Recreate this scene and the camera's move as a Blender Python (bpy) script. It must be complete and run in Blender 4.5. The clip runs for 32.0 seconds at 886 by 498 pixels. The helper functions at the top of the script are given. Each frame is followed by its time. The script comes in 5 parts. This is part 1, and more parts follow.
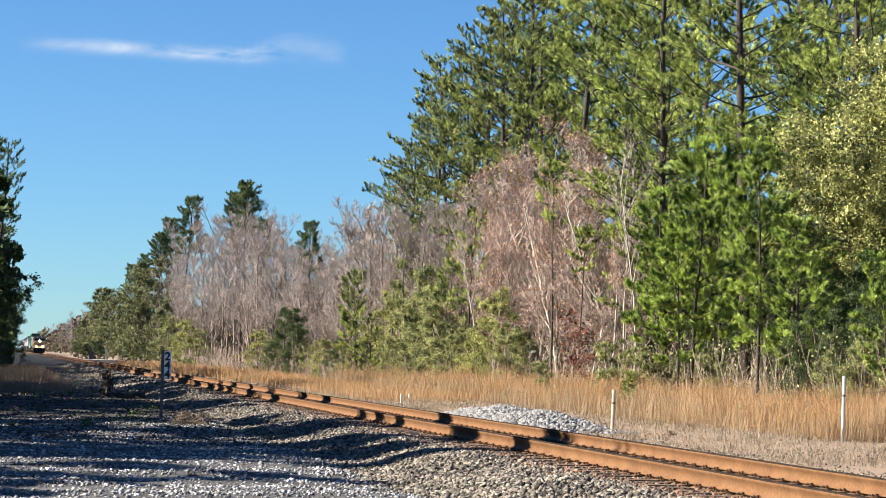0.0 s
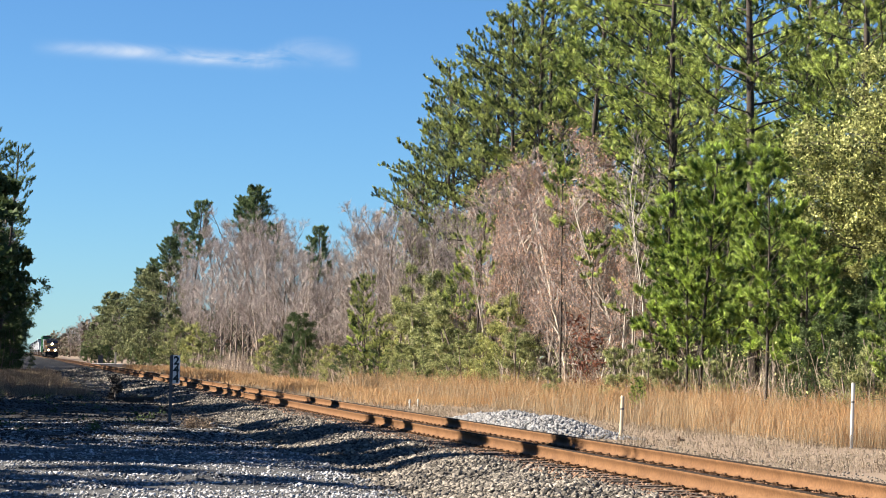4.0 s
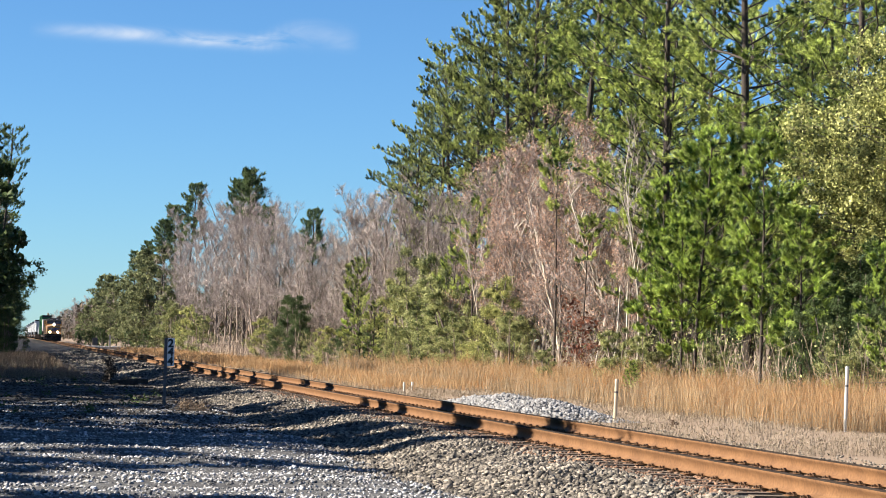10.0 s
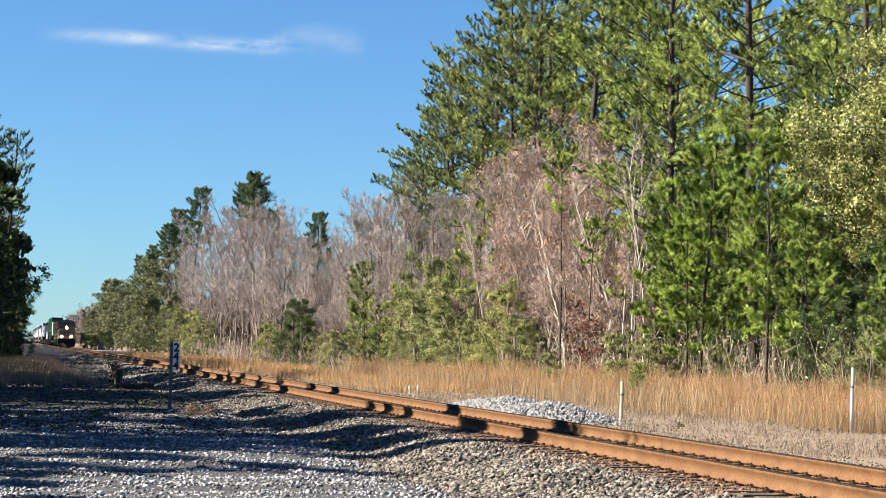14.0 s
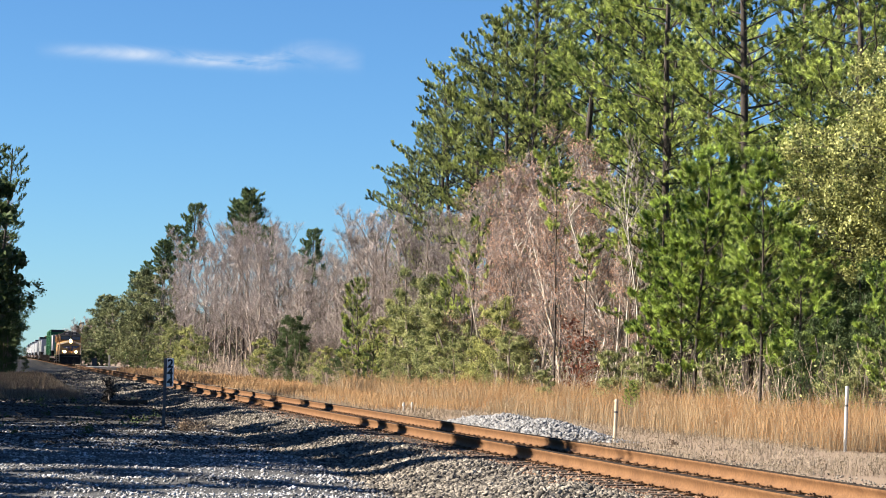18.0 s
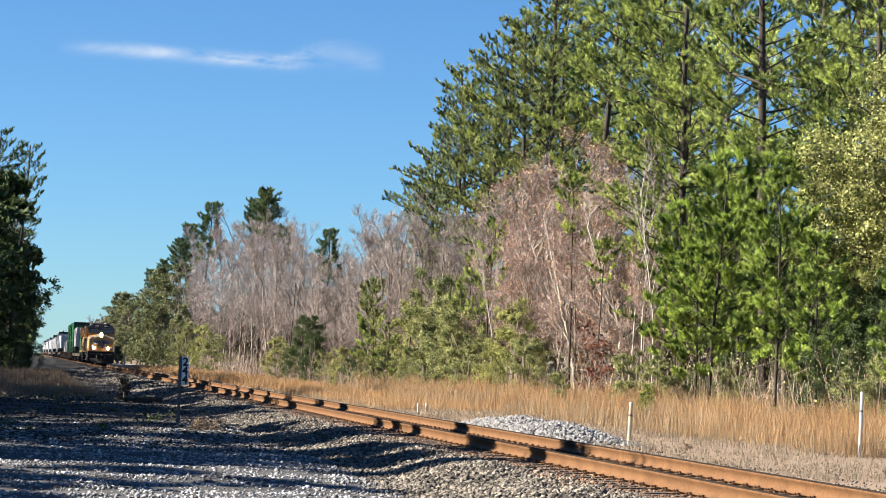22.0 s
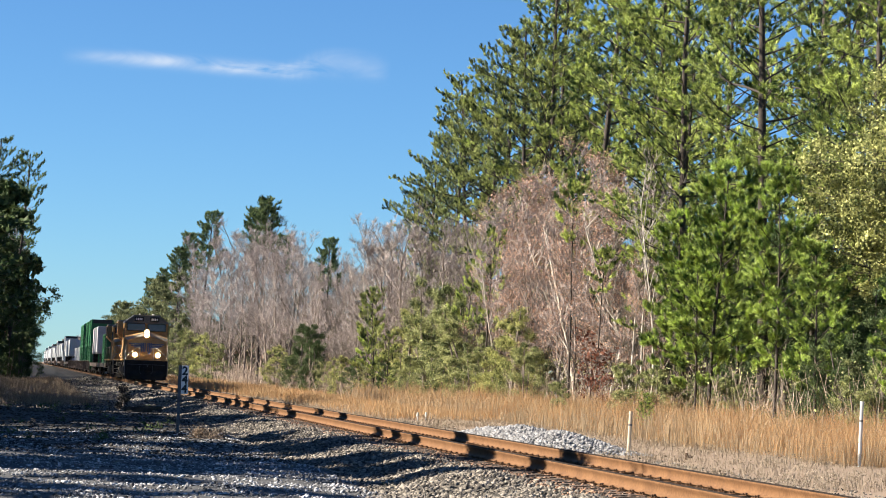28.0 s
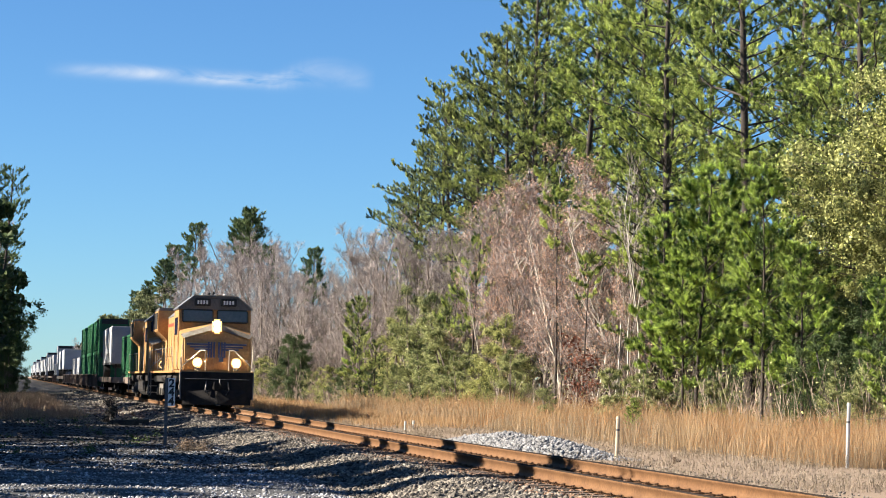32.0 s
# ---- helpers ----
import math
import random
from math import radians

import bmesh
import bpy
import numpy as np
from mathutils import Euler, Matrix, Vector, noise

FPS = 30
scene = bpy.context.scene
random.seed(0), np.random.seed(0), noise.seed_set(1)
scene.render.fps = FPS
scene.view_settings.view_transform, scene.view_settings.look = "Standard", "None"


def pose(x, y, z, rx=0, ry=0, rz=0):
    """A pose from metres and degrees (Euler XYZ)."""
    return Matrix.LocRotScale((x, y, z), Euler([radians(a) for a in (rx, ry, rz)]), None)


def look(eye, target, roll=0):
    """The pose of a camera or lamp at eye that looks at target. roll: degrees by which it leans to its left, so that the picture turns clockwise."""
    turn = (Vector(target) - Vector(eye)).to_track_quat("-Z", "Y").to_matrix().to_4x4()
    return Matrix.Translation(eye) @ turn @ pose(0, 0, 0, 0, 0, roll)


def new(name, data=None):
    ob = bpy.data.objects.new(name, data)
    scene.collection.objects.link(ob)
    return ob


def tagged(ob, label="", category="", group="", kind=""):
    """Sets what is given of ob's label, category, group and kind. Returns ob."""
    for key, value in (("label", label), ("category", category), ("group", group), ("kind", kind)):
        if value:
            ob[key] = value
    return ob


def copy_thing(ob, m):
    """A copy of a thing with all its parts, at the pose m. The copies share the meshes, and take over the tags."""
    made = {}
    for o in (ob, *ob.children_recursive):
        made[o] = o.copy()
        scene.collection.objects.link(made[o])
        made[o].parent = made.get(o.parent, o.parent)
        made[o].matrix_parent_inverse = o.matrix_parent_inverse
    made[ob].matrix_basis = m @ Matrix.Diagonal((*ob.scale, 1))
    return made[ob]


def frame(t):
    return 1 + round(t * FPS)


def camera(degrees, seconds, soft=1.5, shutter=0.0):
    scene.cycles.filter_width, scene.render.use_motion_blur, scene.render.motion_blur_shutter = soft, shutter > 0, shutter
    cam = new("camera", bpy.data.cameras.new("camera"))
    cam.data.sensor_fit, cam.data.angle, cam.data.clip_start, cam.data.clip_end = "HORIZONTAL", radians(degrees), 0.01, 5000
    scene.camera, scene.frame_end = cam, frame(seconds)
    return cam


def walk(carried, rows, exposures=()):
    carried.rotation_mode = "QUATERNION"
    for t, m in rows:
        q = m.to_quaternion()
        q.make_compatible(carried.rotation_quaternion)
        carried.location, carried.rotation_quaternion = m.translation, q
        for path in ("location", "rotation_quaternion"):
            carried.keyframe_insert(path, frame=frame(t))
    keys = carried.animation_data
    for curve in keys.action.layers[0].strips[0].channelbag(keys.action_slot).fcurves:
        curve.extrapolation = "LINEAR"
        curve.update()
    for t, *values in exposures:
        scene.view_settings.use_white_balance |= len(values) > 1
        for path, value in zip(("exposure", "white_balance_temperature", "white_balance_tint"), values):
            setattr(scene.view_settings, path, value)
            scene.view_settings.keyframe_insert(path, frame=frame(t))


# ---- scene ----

# ---- camera ----
EYE = Vector((0.0, 0.0, 1.62))


def view(yaw, pitch, roll):
    """Pose of the camera at its stand: yaw to the right of the track's direction, pitch up, roll clockwise."""
    a, b = radians(yaw), radians(pitch)
    return look(EYE, EYE + Vector((math.sin(a) * math.cos(b), math.cos(a) * math.cos(b), math.sin(b))) * 50, roll)


cam = camera(22.18, 32.0, soft=0.6)
walk(cam, [(t, view(a, b, c)) for t, a, b, c in (
    (0, 10.812, 2.768, 1.302), (0.5, 10.816, 2.801, 1.301), (1, 10.814, 2.873, 1.299), (1.5, 10.797, 2.956, 1.360), (2, 10.779, 3.002, 1.417),
    (2.5, 10.721, 3.020, 1.441), (3, 10.649, 3.004, 1.442), (3.5, 10.605, 2.968, 1.466), (5.5, 10.515, 2.632, 1.619), (6, 10.503, 2.615, 1.658),
    (6.5, 10.548, 2.616, 1.671), (7, 10.631, 2.612, 1.708), (7.5, 10.722, 2.572, 1.710), (8, 10.757, 2.542, 1.667), (8.5, 10.758, 2.549, 1.627),
    (9, 10.752, 2.571, 1.614), (9.5, 10.736, 2.549, 1.608), (10, 10.729, 2.468, 1.591), (10.5, 10.740, 2.373, 1.552), (11, 10.741, 2.333, 1.526),
    (11.5, 10.741, 2.379, 1.471), (12, 10.728, 2.464, 1.408), (12.5, 10.706, 2.506, 1.393), (13, 10.665, 2.526, 1.372), (13.5, 10.631, 2.531, 1.319),
    (14, 10.599, 2.543, 1.332), (14.5, 10.582, 2.568, 1.319), (16.5, 10.581, 2.839, 1.471), (17, 10.607, 2.927, 1.464), (17.5, 10.666, 2.976, 1.509),
    (18, 10.728, 2.977, 1.534), (18.5, 10.797, 2.965, 1.606), (19, 10.858, 3.009, 1.661), (19.5, 10.870, 3.133, 1.780), (20, 10.819, 3.270, 1.841),
    (20.5, 10.744, 3.368, 1.992), (21, 10.618, 3.289, 2.090), (21.5, 10.472, 3.151, 2.134), (22, 10.318, 2.993, 2.161), (22.5, 10.213, 2.944, 2.222),
    (23, 10.126, 2.935, 2.232), (23.5, 10.089, 2.946, 2.290), (24, 10.118, 2.982, 2.280), (24.5, 10.182, 3.027, 2.239), (25, 10.254, 3.054, 2.221),
    (25.5, 10.308, 3.060, 2.113), (27.5, 10.313, 3.194, 2.280), (28, 10.315, 3.226, 2.217), (28.5, 10.328, 3.223, 2.002), (29, 10.341, 3.204, 1.787),
    (29.5, 10.393, 3.218, 1.595), (30, 10.492, 3.276, 1.464), (30.5, 10.611, 3.333, 1.375), (31, 10.704, 3.382, 1.352), (31.5, 10.736, 3.407, 1.318),
    (32, 10.696, 3.440, 1.275),
)])

# ---- sky, sun, exposure ----
SUN_UP, SUN_TURN = 33.0, radians(5)
world = bpy.data.worlds.new("sky")
scene.world = world
world.use_nodes = True
wn = world.node_tree.nodes
sky = wn.new("ShaderNodeTexSky")
sky.sky_type = "NISHITA"
sky.sun_disc = False
sky.sun_elevation = radians(SUN_UP)
sky.sun_rotation = radians(-90) + SUN_TURN
sky.altitude = 50
sky.air_density, sky.dust_density, sky.ozone_density = 0.9, 0.0, 3.0
wn["Background"].inputs["Strength"].default_value = 0.0322
clear = wn.new("ShaderNodeMix")
clear.data_type, clear.blend_type = "RGBA", "MULTIPLY"
clear.inputs["Factor"].default_value = 1.0
clear.inputs["B"].default_value = (0.58, 0.925, 1.265, 1)
world.node_tree.links.new(sky.outputs[0], clear.inputs["A"])
world.node_tree.links.new(clear.outputs["Result"], wn["Background"].inputs["Color"])

sun = new("sun", bpy.data.lights.new("sun", "SUN"))
sun.data.energy, sun.data.angle, sun.data.color = 5.0, radians(0.55), (1.0, 0.90, 0.76)
ang = radians(SUN_UP)
sun.matrix_world = look((-200 * math.cos(ang) * math.cos(SUN_TURN), 200 * math.cos(ang) * math.sin(SUN_TURN), 200 * math.sin(ang)), (0, 0, 0))
scene.view_settings.exposure = 1.85

# ---- helpers of this scene ----
RNG = np.random.default_rng(7)
RAIL_TOP = 0.44
TRACK = 8.5
HALF = 0.7525


def mat(name, c1, c2, scale=4.0, rough=0.8, metal=0.0, bump=0.25, island=0.0, obj=0.0, thin=0.0, emit=0.0, fine=9.0, spec=0.4):
    """Procedural surface: two colours mixed by noise at two scales, relief, and a spread of value per piece."""
    m = bpy.data.materials.new(name)
    m.use_nodes = True
    n, l = m.node_tree.nodes, m.node_tree.links
    b = n["Principled BSDF"]
    tc = n.new("ShaderNodeTexCoord")
    n1 = n.new("ShaderNodeTexNoise")
    n1.inputs["Scale"].default_value, n1.inputs["Detail"].default_value = scale, 5
    n2 = n.new("ShaderNodeTexNoise")
    n2.inputs["Scale"].default_value, n2.inputs["Detail"].default_value = scale * fine, 3
    for k in (n1, n2):
        l.new(tc.outputs["Object"], k.inputs["Vector"])
    add = n.new("ShaderNodeMath")
    add.operation = "ADD"
    l.new(n1.outputs["Fac"], add.inputs[0])
    l.new(n2.outputs["Fac"], add.inputs[1])
    ramp = n.new("ShaderNodeMapRange")
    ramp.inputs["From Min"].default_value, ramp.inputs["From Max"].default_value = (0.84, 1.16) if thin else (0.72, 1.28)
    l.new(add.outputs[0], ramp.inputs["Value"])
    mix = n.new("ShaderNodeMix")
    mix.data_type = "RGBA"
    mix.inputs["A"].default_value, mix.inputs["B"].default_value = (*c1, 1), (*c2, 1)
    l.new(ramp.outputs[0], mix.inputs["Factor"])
    col = mix.outputs["Result"]
    for amount, node, out in ((island, "ShaderNodeNewGeometry", "Random Per Island"), (obj, "ShaderNodeObjectInfo", "Random")):
        if amount:
            g = n.new(node)
            mr = n.new("ShaderNodeMapRange")
            mr.inputs["To Min"].default_value, mr.inputs["To Max"].default_value = 1 - amount, 1 + amount
            l.new(g.outputs[out], mr.inputs["Value"])
            hs = n.new("ShaderNodeHueSaturation")
            l.new(mr.outputs[0], hs.inputs["Value"])
            l.new(col, hs.inputs["Color"])
            col = hs.outputs[0]
    l.new(col, b.inputs["Base Color"])
    b.inputs["Roughness"].default_value, b.inputs["Metallic"].default_value = rough, metal
    b.inputs["Specular IOR Level"].default_value = spec
    if bump:
        bp = n.new("ShaderNodeBump")
        bp.inputs["Strength"].default_value, bp.inputs["Distance"].default_value = bump, 0.03
        l.new(n2.outputs["Fac"], bp.inputs["Height"])
        l.new(bp.outputs[0], b.inputs["Normal"])
    if emit:
        l.new(col, b.inputs["Emission Color"])
        b.inputs["Emission Strength"].default_value = emit
    if thin:
        tr = n.new("ShaderNodeBsdfTranslucent")
        l.new(col, tr.inputs["Color"])
        ms = n.new("ShaderNodeMixShader")
        ms.inputs[0].default_value = thin
        l.new(b.outputs[0], ms.inputs[1])
        l.new(tr.outputs[0], ms.inputs[2])
        l.new(ms.outputs[0], n["Material Output"].inputs["Surface"])
    return m


def mesh_of(name, verts, faces, material, smooth=False):
    """A mesh from arrays: verts (n, 3), faces (m, k)."""
    me = bpy.data.meshes.new(name)
    v, f = np.asarray(verts, dtype=np.float32), np.asarray(faces, dtype=np.int32)
    me.vertices.add(len(v))
    me.vertices.foreach_set("co", v.ravel())
    me.loops.add(f.size)
    me.loops.foreach_set("vertex_index", f.ravel())
    me.polygons.add(len(f))
    me.polygons.foreach_set("loop_start", np.arange(0, f.size, f.shape[1], dtype=np.int32))
    if smooth:
        me.polygons.foreach_set("use_smooth", np.ones(len(f), dtype=bool))
    me.update(calc_edges=True)
    me.materials.append(material)
    return me


def part(name, data, material, parent, label=""):
    """Links a bmesh or a mesh as one object under a thing or a part."""
    if isinstance(data, bmesh.types.BMesh):
        me = bpy.data.meshes.new(name)
        bmesh.ops.recalc_face_normals(data, faces=data.faces)
        data.to_mesh(me)
        data.free()
        me.materials.append(material)
    else:
        me = data
    ob = new(name, me)
    if parent:
        ob.parent = parent
    return tagged(ob, label)


def thing(name, label, category, m=None, group="", kind=""):
    ob = tagged(new(name), label, category, group, kind)
    if m is not None:
        ob.matrix_basis = m
    return ob


def add_box(bm, x0, x1, y0, y1, z0, z1, bevel=0.0):
    r = bmesh.ops.create_cube(bm, size=1)
    bmesh.ops.transform(bm, verts=r["verts"], matrix=Matrix.Translation(((x0 + x1) / 2, (y0 + y1) / 2, (z0 + z1) / 2)) @ Matrix.Diagonal((x1 - x0, y1 - y0, z1 - z0, 1)))
    if bevel:
        e = list({e for v in r["verts"] for e in v.link_edges})
        bmesh.ops.bevel(bm, geom=e, offset=bevel, segments=2, affect="EDGES")
    return bm


def box(x0, x1, y0, y1, z0, z1, bevel=0.0):
    return add_box(bmesh.new(), x0, x1, y0, y1, z0, z1, bevel)


def prism(points, axis, a, b, bevel=0.0):
    """Extrudes an outline. axis 'x': points are (y, z); 'y': (x, z)."""
    bm = bmesh.new()
    put = (lambda p, s: (s, p[0], p[1])) if axis == "x" else (lambda p, s: (p[0], s, p[1]))
    lo, hi = [bm.verts.new(put(p, a)) for p in points], [bm.verts.new(put(p, b)) for p in points]
    bm.faces.new(lo), bm.faces.new(hi[::-1])
    for i in range(len(points)):
        j = (i + 1) % len(points)
        bm.faces.new((lo[i], hi[i], hi[j], lo[j]))
    if bevel:
        bmesh.ops.bevel(bm, geom=list(bm.edges), offset=bevel, segments=2, affect="EDGES")
    return bm


def add_cyl(bm, p, q, r, n=10, r2=None):
    p, q = Vector(p), Vector(q)
    m = Matrix.Translation((p + q) / 2) @ (q - p).to_track_quat("Z", "Y").to_matrix().to_4x4()
    bmesh.ops.create_cone(bm, cap_ends=True, segments=n, radius1=r, radius2=r if r2 is None else r2, depth=(q - p).length, matrix=m)
    return bm


def cyl(p, q, r, n=10, r2=None):
    return add_cyl(bmesh.new(), p, q, r, n, r2)


def rods(lines, r=0.018, n=6):
    bm = bmesh.new()
    for p, q in lines:
        add_cyl(bm, p, q, r, n)
    return bm


def tubes(segs, sides=5):
    """Branch segments (p, q, r0, r1) as arrays of open tubes."""
    p, q = np.array([s[0] for s in segs]), np.array([s[1] for s in segs])
    r0, r1 = np.array([s[2] for s in segs]), np.array([s[3] for s in segs])
    d = q - p
    d /= np.linalg.norm(d, axis=1)[:, None] + 1e-9
    ref = np.where(np.abs(d[:, 2:3]) > 0.9, [[1.0, 0, 0]], [[0, 0, 1.0]])
    a = np.cross(d, ref)
    a /= np.linalg.norm(a, axis=1)[:, None]
    b = np.cross(d, a)
    vs = []
    for base, r in ((p, r0), (q, r1)):
        for k in range(sides):
            w = 2 * math.pi * k / sides
            vs.append(base + (a * math.cos(w) + b * math.sin(w)) * r[:, None])
    v = np.stack(vs, 1)
    fs = []
    for k in range(sides):
        j = (k + 1) % sides
        fs.append([k, j, sides + j, sides + k])
    f = np.array(fs)[None] + (np.arange(len(segs)) * 2 * sides)[:, None, None]
    return v.reshape(-1, 3), f.reshape(-1, 4)


def ribbons(segs, rng):
    """Fine twigs as narrow tapering blades, turned at random."""
    p, q = np.array([s[0] for s in segs]), np.array([s[1] for s in segs])
    r0, r1 = np.array([s[2] for s in segs])[:, None], np.array([s[3] for s in segs])[:, None]
    d = unit(q - p)
    a = unit(np.cross(d, rng.normal(size=d.shape)))
    v = np.stack([p - a * r0, p + a * r0, q + a * r1, q - a * r1], 1)
    return v.reshape(-1, 3), np.arange(len(segs) * 4).reshape(-1, 4)


def unit(v):
    return v / (np.linalg.norm(v, axis=-1, keepdims=True) + 1e-9)


def flakes(points, size, rng, long=1.6, bias=None):
    """Leaves: a folded diamond at each point, turned at random."""
    n = len(points)
    d = unit(rng.normal(size=(n, 3)) + (0 if bias is None else bias))
    s = unit(np.cross(d, rng.normal(size=(n, 3))))
    up = np.cross(d, s)
    z = (size * rng.uniform(0.6, 1.35, n))[:, None]
    v = np.stack([points - d * z * long / 2, points + s * z / 2 + up * z * 0.15, points + d * z * long / 2, points - s * z / 2 + up * z * 0.15], 1)
    f = np.arange(n * 4).reshape(n, 4)
    return v.reshape(-1, 3), f


def needles(points, dirs, count, length, width, rng, spread=0.55, along=0.3):
    """Pine shoots: each a brush of thin needles set along its last part and leaning forwards, fullest near its end."""
    n = len(points)
    d0 = np.repeat(dirs, count, 0)
    k = rng.uniform(0, 1, n * count) ** 0.8
    out = unit(np.cross(d0, rng.normal(size=d0.shape)))
    d = unit(d0 + out * (spread * (1.25 - 0.6 * k) * rng.uniform(0.5, 1.3, n * count))[:, None])
    size = np.repeat(rng.uniform(0.7, 1.2, n), count)
    ln = (length * rng.uniform(0.7, 1.1, n * count) * size)[:, None]
    back = np.repeat(points, count, 0) - d0 * ((1 - k) * along * size)[:, None]
    s = unit(np.cross(d, rng.normal(size=d.shape))) * width / 2
    tip = back + d * ln
    tip[:, 2] -= 0.08 * ln[:, 0]
    v = np.stack([back - s, back + s, tip], 1)
    return v.reshape(-1, 3), np.arange(n * count * 3).reshape(-1, 3)

# ---- materials ----
# base kept very dark: shade between the gravel stones is in the colour
M_GROUND = mat("dirt_gravel", (0.018, 0.018, 0.019), (0.085, 0.086, 0.088), 0.8, 0.95, bump=0.8, fine=22)
M_ROAD_STONE = mat("grey_gravel", (0.026, 0.027, 0.029), (0.39, 0.39, 0.40), 1.1, 0.9, bump=0.3, island=0.8, fine=14)
M_STONE = mat("ballast_stone", (0.043, 0.038, 0.032), (0.202, 0.178, 0.148), 4, 0.9, bump=0.3, island=0.9)
M_STONE_RUST = mat("rusty_ballast", (0.095, 0.05, 0.03), (0.22, 0.14, 0.095), 6, 0.95, bump=0.3, island=0.7)
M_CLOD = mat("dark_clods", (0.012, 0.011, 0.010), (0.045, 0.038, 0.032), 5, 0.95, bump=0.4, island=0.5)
M_PALE_STONE = mat("pale_gravel", (0.118, 0.118, 0.122), (0.249, 0.249, 0.252), 8, 0.9, bump=0.3, island=0.4)
# near black, so gaps between ballast stones look shaded
M_BED = mat("ballast_bed", (0.012, 0.011, 0.01), (0.07, 0.062, 0.054), 3.5, 0.95, bump=1.0, fine=6)
M_RAIL = mat("rusty_rail", (0.09, 0.043, 0.018), (0.156, 0.08, 0.035), 2.5, 0.8, bump=0.15, spec=0.25)
# dark matt band over the top and upper edges of the head
M_RAIL_HEAD = mat("dark_rail_head", (0.016, 0.012, 0.01), (0.032, 0.024, 0.019), 3, 0.9, bump=0.05, spec=0.05)
M_TIE = mat("creosoted_tie", (0.042, 0.033, 0.026), (0.118, 0.089, 0.065), 3, 0.95, bump=0.6, obj=0.3)
M_SPIKE = mat("rusty_spike", (0.06, 0.034, 0.019), (0.12, 0.07, 0.04), 12, 0.85)
M_GRASS = mat("dry_broomsedge", (0.335, 0.185, 0.083), (0.402, 0.288, 0.167), 0.3, 0.9, bump=0, island=0.25, thin=0.25, spec=0.12)
M_GRASS_PALE = mat("pale_dry_grass", (0.24, 0.18, 0.114), (0.36, 0.288, 0.198), 0.5, 0.9, bump=0, island=0.25, thin=0.25, spec=0.12)
M_GRASS_WEED = mat("grey_dead_weeds", (0.159, 0.124, 0.089), (0.3, 0.252, 0.194), 0.5, 0.9, bump=0, island=0.25, thin=0.2, spec=0.12)
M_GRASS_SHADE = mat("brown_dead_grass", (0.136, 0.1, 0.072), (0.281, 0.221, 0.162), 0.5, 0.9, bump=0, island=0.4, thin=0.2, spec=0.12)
M_BARK = mat("pine_bark", (0.02, 0.016, 0.014), (0.062, 0.049, 0.04), 3, 0.95, bump=0.6)
M_GREY_BARK = mat("grey_bark", (0.118, 0.094, 0.08), (0.213, 0.178, 0.154), 2, 0.9, bump=0.3, obj=0.2)
M_PALE_BARK = mat("pale_bark", (0.311, 0.274, 0.229), (0.459, 0.422, 0.37), 3, 0.85, bump=0.3)
M_TWIG = mat("bare_twigs", (0.13, 0.108, 0.1), (0.43, 0.375, 0.35), 0.7, 0.9, bump=0, island=0.55, obj=0.2, spec=0.12)
M_BRUSH = mat("brown_brush", (0.178, 0.14, 0.112), (0.459, 0.377, 0.306), 0.7, 0.9, bump=0, island=0.55, spec=0.12)
# needles: wide dark-to-pale clump noise paints in shade and sun between tufts
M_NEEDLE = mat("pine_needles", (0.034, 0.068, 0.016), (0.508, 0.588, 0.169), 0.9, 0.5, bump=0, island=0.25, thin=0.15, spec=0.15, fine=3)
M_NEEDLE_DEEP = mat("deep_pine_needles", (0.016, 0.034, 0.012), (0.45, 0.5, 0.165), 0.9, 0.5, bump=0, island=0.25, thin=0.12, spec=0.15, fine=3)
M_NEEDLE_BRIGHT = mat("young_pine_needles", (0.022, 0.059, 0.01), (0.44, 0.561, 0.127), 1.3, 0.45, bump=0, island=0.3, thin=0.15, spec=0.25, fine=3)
M_NEEDLE_DARK = mat("dull_pine_needles", (0.03, 0.055, 0.022), (0.15, 0.2, 0.08), 1.2, 0.6, bump=0, island=0.3, thin=0.2, spec=0.15, fine=3)
# leaves: the same clump contrast paints dark gaps and lit clumps into crowns
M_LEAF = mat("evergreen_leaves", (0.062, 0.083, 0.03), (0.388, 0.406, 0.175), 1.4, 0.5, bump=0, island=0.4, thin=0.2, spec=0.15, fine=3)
M_LEAF_OLIVE = mat("olive_leaves", (0.06, 0.075, 0.036), (0.23, 0.245, 0.12), 0.7, 0.6, bump=0, island=0.4, thin=0.2, spec=0.1, fine=3)
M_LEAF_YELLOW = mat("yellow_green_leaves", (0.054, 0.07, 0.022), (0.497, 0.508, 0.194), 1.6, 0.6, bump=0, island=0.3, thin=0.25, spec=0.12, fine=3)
M_LEAF_DARK = mat("dark_evergreen_leaves", (0.038, 0.065, 0.024), (0.092, 0.124, 0.049), 0.8, 0.5, bump=0, island=0.4, thin=0.2, spec=0.12)
M_LEAF_DRY = mat("dry_oak_leaves", (0.26, 0.15, 0.105), (0.56, 0.375, 0.275), 0.9, 0.8, bump=0, island=0.5, thin=0.2, spec=0.15)
M_LEAF_RED = mat("red_brown_leaves", (0.12, 0.048, 0.032), (0.208, 0.096, 0.064), 0.9, 0.8, bump=0, island=0.4, thin=0.3, spec=0.12)
M_WHITE = mat("white_plastic", (0.367, 0.361, 0.343), (0.462, 0.456, 0.438), 6, 0.6, bump=0.05)
M_CREAM = mat("cream_plastic", (0.39, 0.314, 0.213), (0.462, 0.39, 0.284), 6, 0.6, bump=0.05)
M_STEEL = mat("weathered_steel", (0.063, 0.063, 0.068), (0.139, 0.139, 0.144), 8, 0.6, metal=0.4, bump=0.1)
